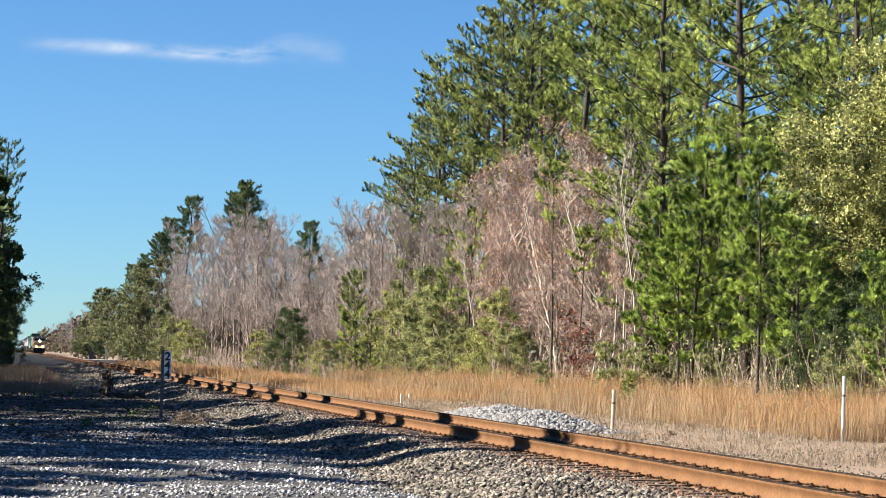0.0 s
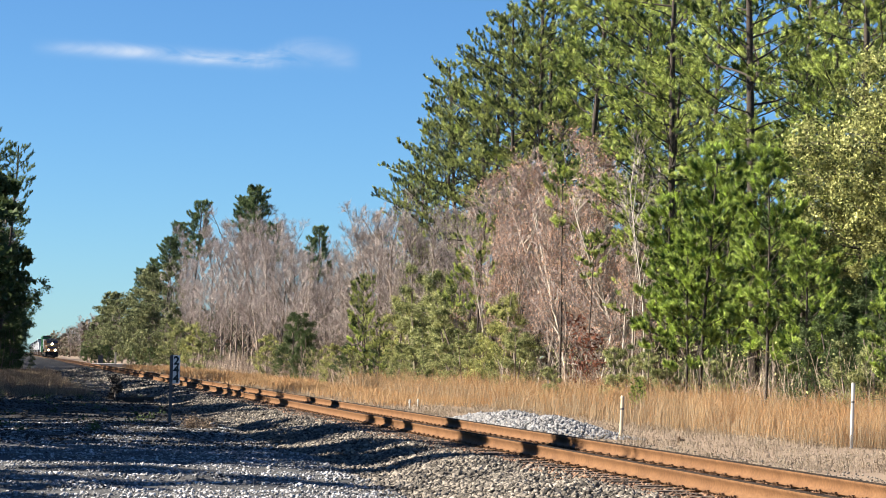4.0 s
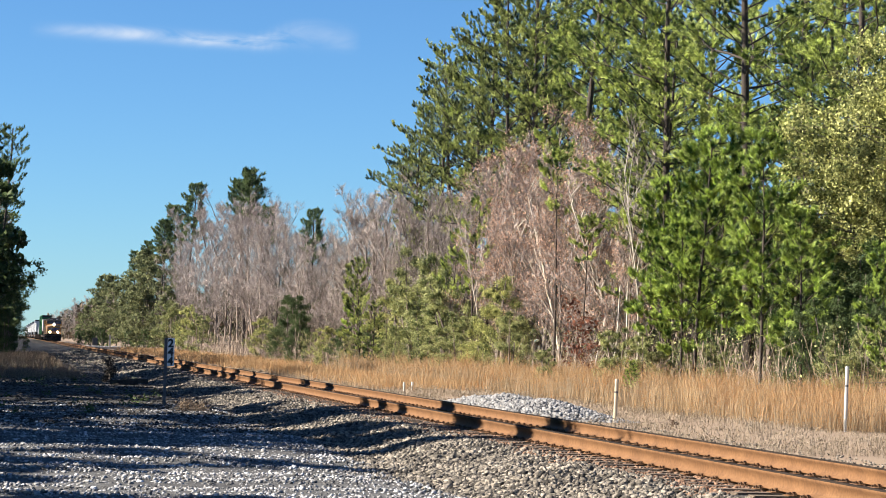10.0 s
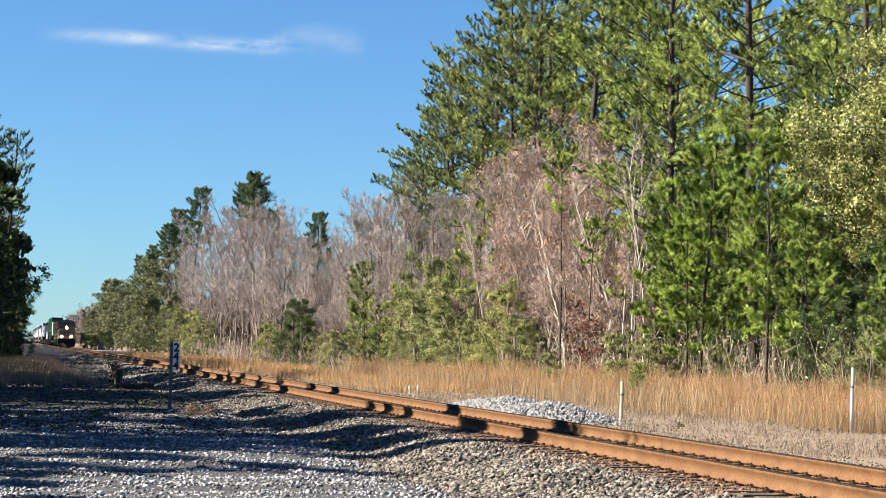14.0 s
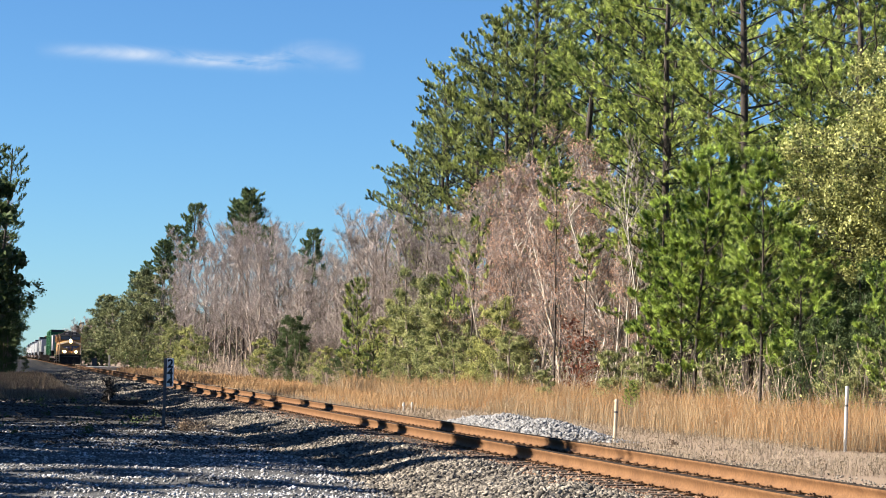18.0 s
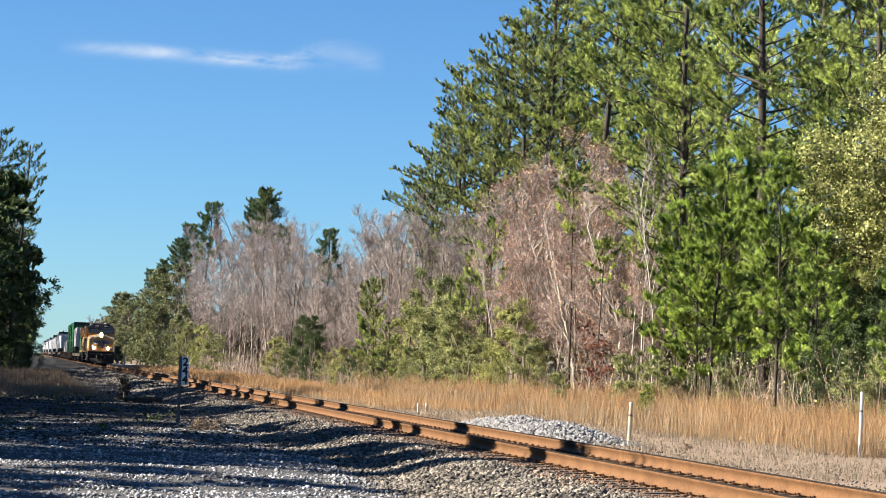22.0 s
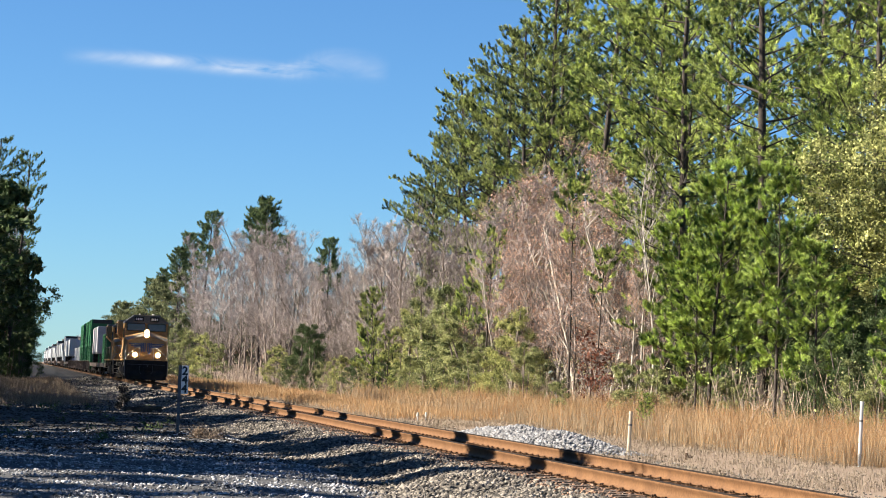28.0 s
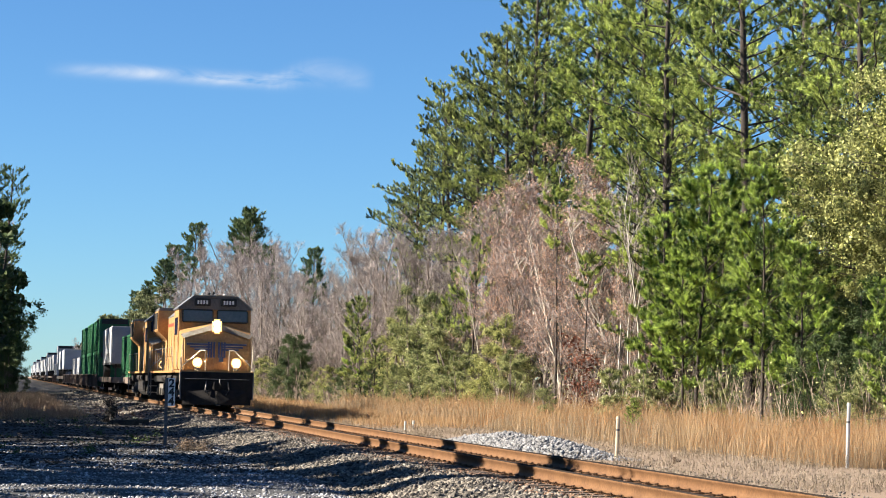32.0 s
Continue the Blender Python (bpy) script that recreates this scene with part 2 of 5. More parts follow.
M_SIGN = mat("sign_white", (0.72, 0.715, 0.70), (0.84, 0.83, 0.81), 10, 0.5, bump=0.02)
M_BLACK = mat("black_paint", (0.012, 0.012, 0.013), (0.03, 0.03, 0.032), 5, 0.5, bump=0.05)
M_YELLOW = mat("loco_yellow", (0.285, 0.155, 0.055), (0.44, 0.255, 0.098), 1.2, 0.5, bump=0.03)
M_GREY = mat("loco_grey", (0.094, 0.098, 0.101), (0.16, 0.163, 0.166), 1.5, 0.5, bump=0.03)
M_RED = mat("red_stripe", (0.266, 0.03, 0.018), (0.355, 0.054, 0.03), 3, 0.5, bump=0)
M_BLUE = mat("blue_emblem", (0.037, 0.052, 0.118), (0.074, 0.096, 0.192), 4, 0.5, bump=0)
M_GRIME = mat("underframe_grime", (0.005, 0.004, 0.004), (0.023, 0.019, 0.017), 3, 0.85, bump=0.3)
M_TRUCK = mat("dusty_truck_frame", (0.094, 0.083, 0.071), (0.202, 0.183, 0.16), 3, 0.85, bump=0.2)
# blue of the reflected sky is put into the base colour
M_GLASS = mat("dark_window", (0.02, 0.026, 0.075), (0.034, 0.04, 0.1), 1, 0.06, bump=0, spec=0.5)
M_LAMP = mat("lit_lamp", (1.0, 0.86, 0.58), (1.0, 0.90, 0.66), 2, 0.4, bump=0, emit=160)
# orange glow for added discs that imitate the glare around the lamps
M_HALO = mat("lamp_halo", (1.0, 0.55, 0.18), (1.0, 0.62, 0.24), 2, 0.4, bump=0, emit=0.7)
M_RAILING = mat("handrail_paint", (0.296, 0.249, 0.178), (0.414, 0.39, 0.343), 4, 0.5, bump=0)
M_BOX_GREEN = mat("green_container", (0.012, 0.083, 0.033), (0.026, 0.136, 0.054), 0.8, 0.55, bump=0.03, obj=0.25)
M_BOX_WHITE = mat("white_container", (0.343, 0.355, 0.367), (0.45, 0.456, 0.468), 0.8, 0.5, bump=0.03, obj=0.15)
M_BOX_GREY = mat("grey_container", (0.19, 0.213, 0.237), (0.284, 0.308, 0.331), 0.8, 0.55, bump=0.03, obj=0.2)
M_WELL = mat("railcar_brown", (0.083, 0.059, 0.047), (0.166, 0.13, 0.106), 1.2, 0.75, bump=0.1, obj=0.25)
M_CONCRETE = mat("pale_concrete", (0.296, 0.284, 0.266), (0.402, 0.39, 0.367), 2, 0.85, bump=0.2)

# ---- ground and ballast ----


def ss(a, b, v):
    t = np.clip((v - a) / (b - a), 0, 1)
    return t * t * (3 - 2 * t)


def wave(x, y):
    """Soft unevenness of the ground."""
    return (np.sin(x * 0.9 + 1.3 * np.sin(y * 0.21)) * 0.5 + np.sin(y * 0.37 + 0.8 * np.sin(x * 0.5)) * 0.5 + np.sin(x * 2.3 + y * 0.9) * 0.25)


def ground_z(x, y):
    near = np.exp(-((y - 40) / 400.0) ** 2)
    z = 0.035 * wave(x, y) * near
    z = z + 0.016 * (np.sin(y * 2.7 + 1.1 * np.sin(x * 1.3)) + np.sin(y * 4.3 + x * 0.7 + 2 * np.sin(x * 0.9))) * near * (x < TRACK)
    z = z - 0.08 * ss(10.5, 12.5, x)
    return z - 0.10 * ss(TRACK - 3.9, TRACK - 3.2, x) * (1 - ss(TRACK + 3, TRACK + 3.6, x))


BED_TOP = RAIL_TOP - 0.186 - 0.048


def bed_z(x, y):
    """Top of the ballast bed across and along the track."""
    d = x - TRACK
    toe = 3.75 + 0.35 * np.sin(y * 0.31) + 0.25 * np.sin(y * 0.83 + 1)
    left = ss(-toe, -1.75, d)
    right = 1 - ss(1.8, 3.3, d)
    h = np.minimum(left, right)
    z = -0.06 + (BED_TOP + 0.06) * h
    lump = 0.05 * (np.sin(y * 0.9 + d * 1.2) + np.sin(y * 2.1 - d * 2.0) * 0.5)
    return z + lump * ss(-4, -2.2, d) * (1 - ss(-1.9, -1.4, d)) + 0.012 * np.sin(y * 7.0) * (np.abs(d) < 1.6)


def sheet(xs, ys, zf):
    gx, gy = np.meshgrid(xs, ys)
    v = np.stack([gx, gy, zf(gx, gy)], -1).reshape(-1, 3)
    nx = len(xs)
    i = (np.arange(len(ys) - 1)[:, None] * nx + np.arange(nx - 1)[None]).ravel()
    return v, np.stack([i, i + 1, i + nx + 1, i + nx], 1)


far_x = np.array([30, 45, 70, 110, 180, 320, 600, 1200, 2400, 4500.0])
xs = np.concatenate([-far_x[::-1], np.arange(-20, 26, 0.4), far_x])
ys = np.concatenate([[-4500, -2000, -800, -300, -100, -40], np.arange(-20, 130, 0.6), np.arange(130, 400, 4.0), np.arange(400, 1500, 40.0), [1800, 2400, 3300, 4700]])
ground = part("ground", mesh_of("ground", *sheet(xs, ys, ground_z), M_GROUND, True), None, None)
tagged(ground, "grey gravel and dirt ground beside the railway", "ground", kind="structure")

n = ground.data.materials[0].node_tree.nodes
l = ground.data.materials[0].node_tree.links


def field_mix():
    """Straw-coloured soil right of the track, grey gravel near the stand, near-black tone further left."""
    b = n["Principled BSDF"]
    old = b.inputs["Base Color"].links[0].from_socket
    geo = n.new("ShaderNodeNewGeometry")
    sep = n.new("ShaderNodeSeparateXYZ")
    l.new(geo.outputs["Position"], sep.inputs[0])
    nz = n.new("ShaderNodeTexNoise")
    nz.inputs["Scale"].default_value = 0.6
    l.new(geo.outputs["Position"], nz.inputs["Vector"])
    col = old
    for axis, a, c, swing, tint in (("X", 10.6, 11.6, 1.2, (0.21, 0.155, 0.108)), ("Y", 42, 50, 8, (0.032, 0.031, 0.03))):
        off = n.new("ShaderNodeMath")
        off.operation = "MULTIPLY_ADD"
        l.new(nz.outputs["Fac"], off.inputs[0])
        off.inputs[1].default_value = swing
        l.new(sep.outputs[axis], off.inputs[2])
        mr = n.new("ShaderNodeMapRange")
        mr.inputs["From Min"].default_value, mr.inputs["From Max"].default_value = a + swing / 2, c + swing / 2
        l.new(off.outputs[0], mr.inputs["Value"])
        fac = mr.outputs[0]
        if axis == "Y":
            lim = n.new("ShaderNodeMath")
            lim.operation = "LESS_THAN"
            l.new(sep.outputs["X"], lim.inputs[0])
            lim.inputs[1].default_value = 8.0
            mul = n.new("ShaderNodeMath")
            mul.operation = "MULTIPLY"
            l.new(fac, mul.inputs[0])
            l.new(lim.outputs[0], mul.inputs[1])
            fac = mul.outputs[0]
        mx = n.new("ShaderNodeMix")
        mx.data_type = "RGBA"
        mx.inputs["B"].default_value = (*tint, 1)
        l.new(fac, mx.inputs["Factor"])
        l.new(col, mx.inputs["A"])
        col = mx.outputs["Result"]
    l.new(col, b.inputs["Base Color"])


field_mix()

bx = np.concatenate([np.arange(TRACK - 4.6, TRACK + 4.0, 0.22)])
by = np.concatenate([[-600, -200, -60], np.arange(-20, 110, 0.35), np.arange(110, 260, 2.5), np.arange(260, 2000, 30.0), [2400, 3400, 4600]])
bed = part("ballast_bed", mesh_of("ballast_bed", *sheet(bx, by, bed_z), M_BED, True), None, None)
tagged(bed, "near-black bed that gives shaded gaps under pale ballast stones", "ballast", kind="structure")


def stones(x, y, z, size, rng):
    """Broken stones as eight-sided lumps, squashed and turned at random."""
    n = len(x)
    o = np.array([[1, 0, 0], [0, 1, 0], [-1, 0, 0], [0, -1, 0], [0, 0, 1], [0, 0, -1.0]])
    v = o[None] * rng.uniform(0.55, 1.25, (n, 6, 1)) + rng.normal(0, 0.24, (n, 6, 3))
    v[:, :, 2] *= 0.68
    a = rng.uniform(0, 6.28, n)
    b = rng.normal(0, 0.5, n)
    c, s = np.cos(a)[:, None], np.sin(a)[:, None]
    v = np.stack([v[:, :, 0] * c - v[:, :, 1] * s, v[:, :, 0] * s + v[:, :, 1] * c, v[:, :, 2]], -1)
    c, s = np.cos(b)[:, None], np.sin(b)[:, None]
    v = np.stack([v[:, :, 0], v[:, :, 1] * c - v[:, :, 2] * s, v[:, :, 1] * s + v[:, :, 2] * c], -1)
    v = v * size[:, None, None] + np.stack([x, y, z], -1)[:, None, :]
    f = np.array([[0, 1, 4], [1, 2, 4], [2, 3, 4], [3, 0, 4], [1, 0, 5], [2, 1, 5], [3, 2, 5], [0, 3, 5]])
    return v.reshape(-1, 3), (f[None] + (np.arange(n) * 6)[:, None, None]).reshape(-1, 3)


def scatter_y(n, a, b, rng, power=2.0):
    """Places along the track, denser near a."""
    return a + (b - a) * rng.uniform(0, 1, n) ** power


def ballast():
    n = 52000
    y = scatter_y(n, 19, 95, RNG, 1.7)
    x = RNG.uniform(TRACK - 4.3, TRACK - 1.42, n)
    v, f = stones(x, y, bed_z(x, y) + 0.005, 0.018 + 0.04 * RNG.uniform(0, 1, n) ** 1.8, RNG)
    tagged(part("ballast_stones", mesh_of("ballast_stones", v, f, M_STONE), None, None), "loose pale crushed stones on the ballast shoulder", "stones", kind="stuff")
    n = 30000
    y = scatter_y(n, 22, 95, RNG, 1.6)
    x = RNG.uniform(TRACK - 1.7, TRACK + 2.2, n)
    v, f = stones(x, y, bed_z(x, y) + 0.005, RNG.uniform(0.02, 0.042, n), RNG)
    tagged(part("rusty_stones", mesh_of("rusty_stones", v, f, M_STONE_RUST), None, None), "rust-stained stones between the wooden ties", "stones", kind="stuff")
    n = 9000
    y = scatter_y(n, 24, 90, RNG, 1.5)
    x = TRACK + 1.7 + 3.6 * RNG.uniform(0, 1, n) ** 1.5
    v, f = stones(x, y, np.maximum(bed_z(x, y), ground_z(x, y)) + 0.004, RNG.uniform(0.012, 0.04, n), RNG)
    tagged(part("far_side_stones", mesh_of("far_side_stones", v, f, M_STONE), None, None), "scattered pale stones on the far shoulder", "stones", kind="stuff")
    n = 15000
    y = RNG.uniform(93, 240, n)
    x = RNG.uniform(TRACK - 4.3, TRACK - 1.2, n)
    v, f = stones(x, y, bed_z(x, y) + 0.005, RNG.uniform(0.05, 0.11, n), RNG)
    tagged(part("distant_stones", mesh_of("distant_stones", v, f, M_STONE), None, None), "pale crushed stones of the shoulder further down the line", "stones", kind="stuff")
    n = 9000
    y = scatter_y(n, 80, 220, RNG, 1.3)
    x = RNG.uniform(-0.5, TRACK - 3.9, n)
    v, f = stones(x, y, ground_z(x, y), 0.03 + 0.05 * RNG.uniform(0, 1, n) ** 2, RNG)
    tagged(part("verge_stones", mesh_of("verge_stones", v, f, M_STONE), None, None), "spilled stones on the verge further down the line", "stones", kind="stuff")
    n = 52000
    y = scatter_y(n, 18, 55, RNG, 1.7)
    x = RNG.uniform(-3.0, TRACK - 3.6, n)
    v, f = stones(x, y, ground_z(x, y), 0.012 + 0.03 * RNG.uniform(0, 1, n) ** 2, RNG)
    tagged(part("road_gravel", mesh_of("road_gravel", v, f, M_ROAD_STONE), None, None), "fine grey gravel on the track-side road", "gravel", kind="stuff")


ballast()


def gravel_pile():
    """Long low heap of pale stone beyond the rails."""
    n = 7000
    s = RNG.uniform(-1, 1, n)
    w = RNG.uniform(-1, 1, n)
    top = 0.47 * np.clip(1 - np.abs(s) ** 5.0, 0, 1) * (0.85 + 0.15 * np.sin(s * 9))
    z = top * (1 - np.abs(w) ** 1.4)
    v, f = stones(13.2 + w * 1.6, 58.4 + s * 6.2, z - 0.1, RNG.uniform(0.04, 0.085, n), RNG)
    ob = part("gravel_pile", mesh_of("gravel_pile", v, f, M_PALE_STONE), None, None)
    tagged(ob, "low heap of pale crushed stone beside the track", "gravel pile", kind="stuff")
    xs2, ys2 = np.linspace(-1, 1, 14), np.linspace(-1, 1, 40)
    core = sheet(xs2, ys2, lambda w2, s2: 0.41 * np.clip(1 - np.abs(s2) ** 5.0, 0, 1) * (1 - np.abs(w2) ** 1.4) - 0.16)
    v = core[0] * np.array([1.6, 6.2, 1]) + np.array([13.2, 58.4, 0])
    part("heap_core", mesh_of("heap_core", v, core[1], M_PALE_STONE, True), None, ob)


gravel_pile()

# ---- railway track ----


def rail_profile():
    h = 0.186
    half = [(0.076, 0), (0.076, 0.012), (0.02, 0.032), (0.009, 0.06), (0.009, 0.12), (0.034, 0.142), (0.037, 0.172), (0.028, h)]
    return half + [(-a, b) for a, b in half[::-1]]


def railway():
    tr = thing("railway_track", "rusty steel rails on dark wooden ties", "railway track", kind="structure")
    ys3 = list(np.arange(-60, 140, 4.0)) + list(np.arange(140, 2400, 40.0))
    pr = rail_profile()
    for sx in (-HALF, HALF):
        v, f = [], []
        for yy in ys3:
            v += [(TRACK + sx + a, yy, RAIL_TOP - 0.186 + b) for a, b in pr]
        k = len(pr)
        for i in range(len(ys3) - 1):
            for j in range(k):
                f.append((i * k + j, i * k + (j + 1) % k, (i + 1) * k + (j + 1) % k, (i + 1) * k + j))
        me = mesh_of("rail", v, f, M_RAIL)
        me.materials.append(M_RAIL_HEAD)
        top = np.array([1 if (i % k) in (6, 7, 8) else 0 for i in range(len(f))], dtype=np.int32)
        me.polygons.foreach_set("material_index", top)
        part("rail", me, M_RAIL, tr)
    bm = box(-1.3, 1.3, -0.115, 0.115, -0.18, 0, 0.012)
    tie = bpy.data.meshes.new("tie")
    bm.to_mesh(tie)
    bm.free()
    tie.materials.append(M_TIE)
    pl = box(-0.15, 0.15, -0.09, 0.09, -0.01, 0.008)
    plate = bpy.data.meshes.new("tie_plate")
    pl.to_mesh(plate)
    pl.free()
    plate.materials.append(M_RAIL)
    sp = bmesh.new()
    for dx in (-0.095, 0.095):
        add_box(sp, dx - 0.008, dx + 0.008, -0.085, -0.068, 0, 0.03)
        add_box(sp, dx - 0.02, dx + 0.012, -0.09, -0.063, 0.025, 0.036)
        add_box(sp, dx - 0.008, dx + 0.008, 0.05, 0.066, 0, 0.028)
    for dx in (-0.085, 0.085):
        add_box(sp, dx - 0.012, dx + 0.012, 0.13, 0.155, -0.02, 0.012)
    spikes = bpy.data.meshes.new("spikes")
    sp.to_mesh(spikes)
    sp.free()
    spikes.materials.append(M_SPIKE)
    zt = RAIL_TOP - 0.186 - 0.02
    for i in range(170):
        yy = 20 + i * 0.5 + RNG.normal(0, 0.02)
        ob = part("tie", tie, None, tr)
        ob.matrix_basis = pose(TRACK + RNG.normal(0, 0.03), yy, zt, 0, 0, RNG.normal(0, 0.6))
        if yy < 80:
            for sx in (-HALF, HALF):
                q = part("tie_plate", plate, None, tr)
                q.matrix_basis = pose(TRACK + sx, yy, zt)
                q = part("spikes", spikes, None, tr)
                q.matrix_basis = pose(TRACK + sx, yy + RNG.normal(0, 0.02), zt + 0.01)
    v, f = [], []
    for i in range(560):
        yy = 105 + i * 0.55
        q = len(v)
        v += [(TRACK + a, yy + b, zt + c) for a, b, c in ((-1.3, -0.11, -0.1), (1.3, -0.11, -0.1), (1.3, 0.11, -0.1), (-1.3, 0.11, -0.1), (-1.3, -0.11, 0), (1.3, -0.11, 0), (1.3, 0.11, 0), (-1.3, 0.11, 0))]
        f += [(q + 4, q + 5, q + 6, q + 7), (q, q + 1, q + 5, q + 4), (q, q + 4, q + 7, q + 3), (q + 1, q + 2, q + 6, q + 5)]
    tagged(part("far_ties", mesh_of("far_ties", v, f, M_TIE), None, tr), kind="stuff")


railway()

# ---- posts and signs ----


def milepost():
    t = thing("milepost", "steel milepost with a white three-digit number sign on black figures", "milepost", pose(3.55, 53.23, -0.02, 0, 0, 0))
    part("post", prism([(-0.036, -0.3), (0.036, -0.3), (0.036, 1.66), (-0.036, 1.66)], "y", -0.03, 0.03, 0.006), M_STEEL, t, "dark weathered steel post")
    s = part("number_sign", box(0.03, 0.2, -0.012, 0.004, 1.0, 1.66, 0.004), M_SIGN, t, "white plate with black numerals")
    for i, ch in enumerate("244"):
        cu = bpy.data.curves.new("numeral", "FONT")
        cu.body, cu.size, cu.align_x, cu.extrude, cu.offset = ch, 0.27, "CENTER", 0.002, 0.009
        tmp = bpy.data.objects.new("numeral", cu)
        scene.collection.objects.link(tmp)
        me = bpy.data.meshes.new_from_object(tmp.evaluated_get(bpy.context.evaluated_depsgraph_get()))
        bpy.data.objects.remove(tmp)
        me.materials.clear()
        me.materials.append(M_BLACK)
        q = part("numeral", me, None, s)
        q.matrix_basis = pose(0.115, -0.016, 1.45 - 0.21 * i, 90, 0, 0)


milepost()


def marker(x, y, h, r, material, label, lean):
    t = thing("marker_post", label, "post", pose(x, y, -0.15, 0, lean, 0))
    part("shaft", cyl((0, 0, -0.2), (0, 0, h), r, 12), material, t)
    part("cap", cyl((0, 0, h - 0.02), (0, 0, h + 0.05), r * 1.25, 12, r * 0.9), material, t)
    part("band", cyl((0, 0, h * 0.72), (0, 0, h * 0.72 + 0.05), r * 1.03, 12), M_STEEL, t)


marker(14.26, 52.55, 1.06, 0.045, M_CREAM, "cream plastic marker post in dry grass", 1.5)
marker(18.97, 49.65, 1.52, 0.042, M_WHITE, "tall white plastic marker post in dry grass", 1.0)



def crossing():
    """Gravelled farm crossing with a concrete apron, and a sign post and cabinet beside it."""
    t = thing("crossing_apron", "pale concrete apron of a distant farm crossing", "concrete slab", pose(13.2, 330, -0.12))
    part("slab", box(-2.4, 2.4, -9, 9, 0, 0.42, 0.04), M_CONCRETE, t)
    c = thing("relay_cabinet", "small grey metal cabinet beside the distant track", "cabinet", pose(12.6, 352, -0.1))
    part("body", box(-0.4, 0.4, -0.3, 0.3, 0, 1.5, 0.02), M_STEEL, c)
    part("lid", box(-0.46, 0.46, -0.36, 0.36, 1.5, 1.58, 0.02), M_STEEL, c)
    p = thing("lineside_post", "grey timber post beside the distant track", "post", pose(13.6, 322, -0.1))
    part("shaft", box(-0.12, 0.12, -0.12, 0.12, -0.2, 2.0, 0.02), M_CONCRETE, p)
    part("cap", box(-0.15, 0.15, -0.15, 0.15, 2.0, 2.06), M_CONCRETE, p)


crossing()


def lineside_clutter():
    """Discarded ties and small things on the shaded verge and in the weeds."""
    for x, y, a, ln in ((3.9, 79.5, 25, 1.0), (4.4, 81.5, 60, 1.6)):
        t = thing("old_tie", "dark discarded wooden tie lying on the verge", "railway tie", pose(x, y, 0.03, 0, 0, a), "discarded ties")
        part("timber", box(-ln / 2, ln / 2, -0.11, 0.11, -0.05, 0.12, 0.02), M_CLOD, t)
        part("end_plate", box(ln / 2 - 0.004, ln / 2 + 0.004, -0.09, 0.09, 0, 0.12), M_SPIKE, t)
    for x, y in ((14.5, 83.6), (15.1, 85.2)):
        t = thing("white_stake", "small white plastic stake in the weeds", "stake", pose(x, y, -0.08), "white stakes")
        part("rod", cyl((0, 0, -0.1), (0, 0, 0.2), 0.03, 8), M_WHITE, t)
        part("head", cyl((0, 0, 0.18), (0, 0, 0.32), 0.055, 10, 0.04), M_WHITE, t)
    t = thing("dark_stub", "short dark metal stub in the dead weeds", "stub", pose(15.0, 50.2, -0.08))
    part("stem", cyl((0, 0, -0.1), (0, 0, 0.16), 0.035, 8), M_SPIKE, t)
    part("arm", cyl((0, 0, 0.08), (0.16, 0, 0.08), 0.03, 8), M_SPIKE, t)


lineside_clutter()


def litter():
    """Leaf litter, clods and twigs on the shaded dirt."""
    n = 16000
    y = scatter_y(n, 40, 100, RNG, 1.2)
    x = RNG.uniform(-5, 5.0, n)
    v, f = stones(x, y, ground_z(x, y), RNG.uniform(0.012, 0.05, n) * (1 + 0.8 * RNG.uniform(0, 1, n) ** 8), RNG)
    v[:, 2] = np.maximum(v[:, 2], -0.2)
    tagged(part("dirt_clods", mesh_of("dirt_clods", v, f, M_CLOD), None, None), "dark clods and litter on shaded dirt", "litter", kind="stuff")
    n = 420
    y = scatter_y(n, 44, 100, RNG, 1.3)
    x = RNG.uniform(-5, 5.2, n)
    p = np.stack([x, y, ground_z(x, y) + 0.03], -1)
    a = RNG.uniform(0, 6.28, n)
    q = p + np.stack([np.cos(a), np.sin(a), RNG.uniform(0, 0.3, n)], -1) * RNG.uniform(0.1, 0.6, n)[:, None]
    v, f = tubes([(p[i], q[i], 0.008, 0.004) for i in range(n)], 3)
    tagged(part("fallen_twigs", mesh_of("fallen_twigs", v, f, M_CLOD), None, None), "dark fallen twigs on the gravel road", "litter", kind="stuff")
    n = 1800
    k = 60
    cy, cx = scatter_y(k, 46, 95, RNG, 1.2), RNG.uniform(-4, 4.6, k)
    i = RNG.integers(0, k, n)
    pts = np.stack([cx[i] + RNG.normal(0, 0.08, n), cy[i] + RNG.normal(0, 0.08, n), np.abs(RNG.normal(0, 0.08, n))], -1)
    v, f = flakes(pts, np.full(n, 0.035), RNG, 2.5, np.array([0, 0, 0.6]))
    tagged(part("low_weeds", mesh_of("low_weeds", v, f, M_LEAF_DARK), None, None), "small green and brown weeds in the gravel", "weeds", kind="stuff")


litter()

# ---- cloud ----


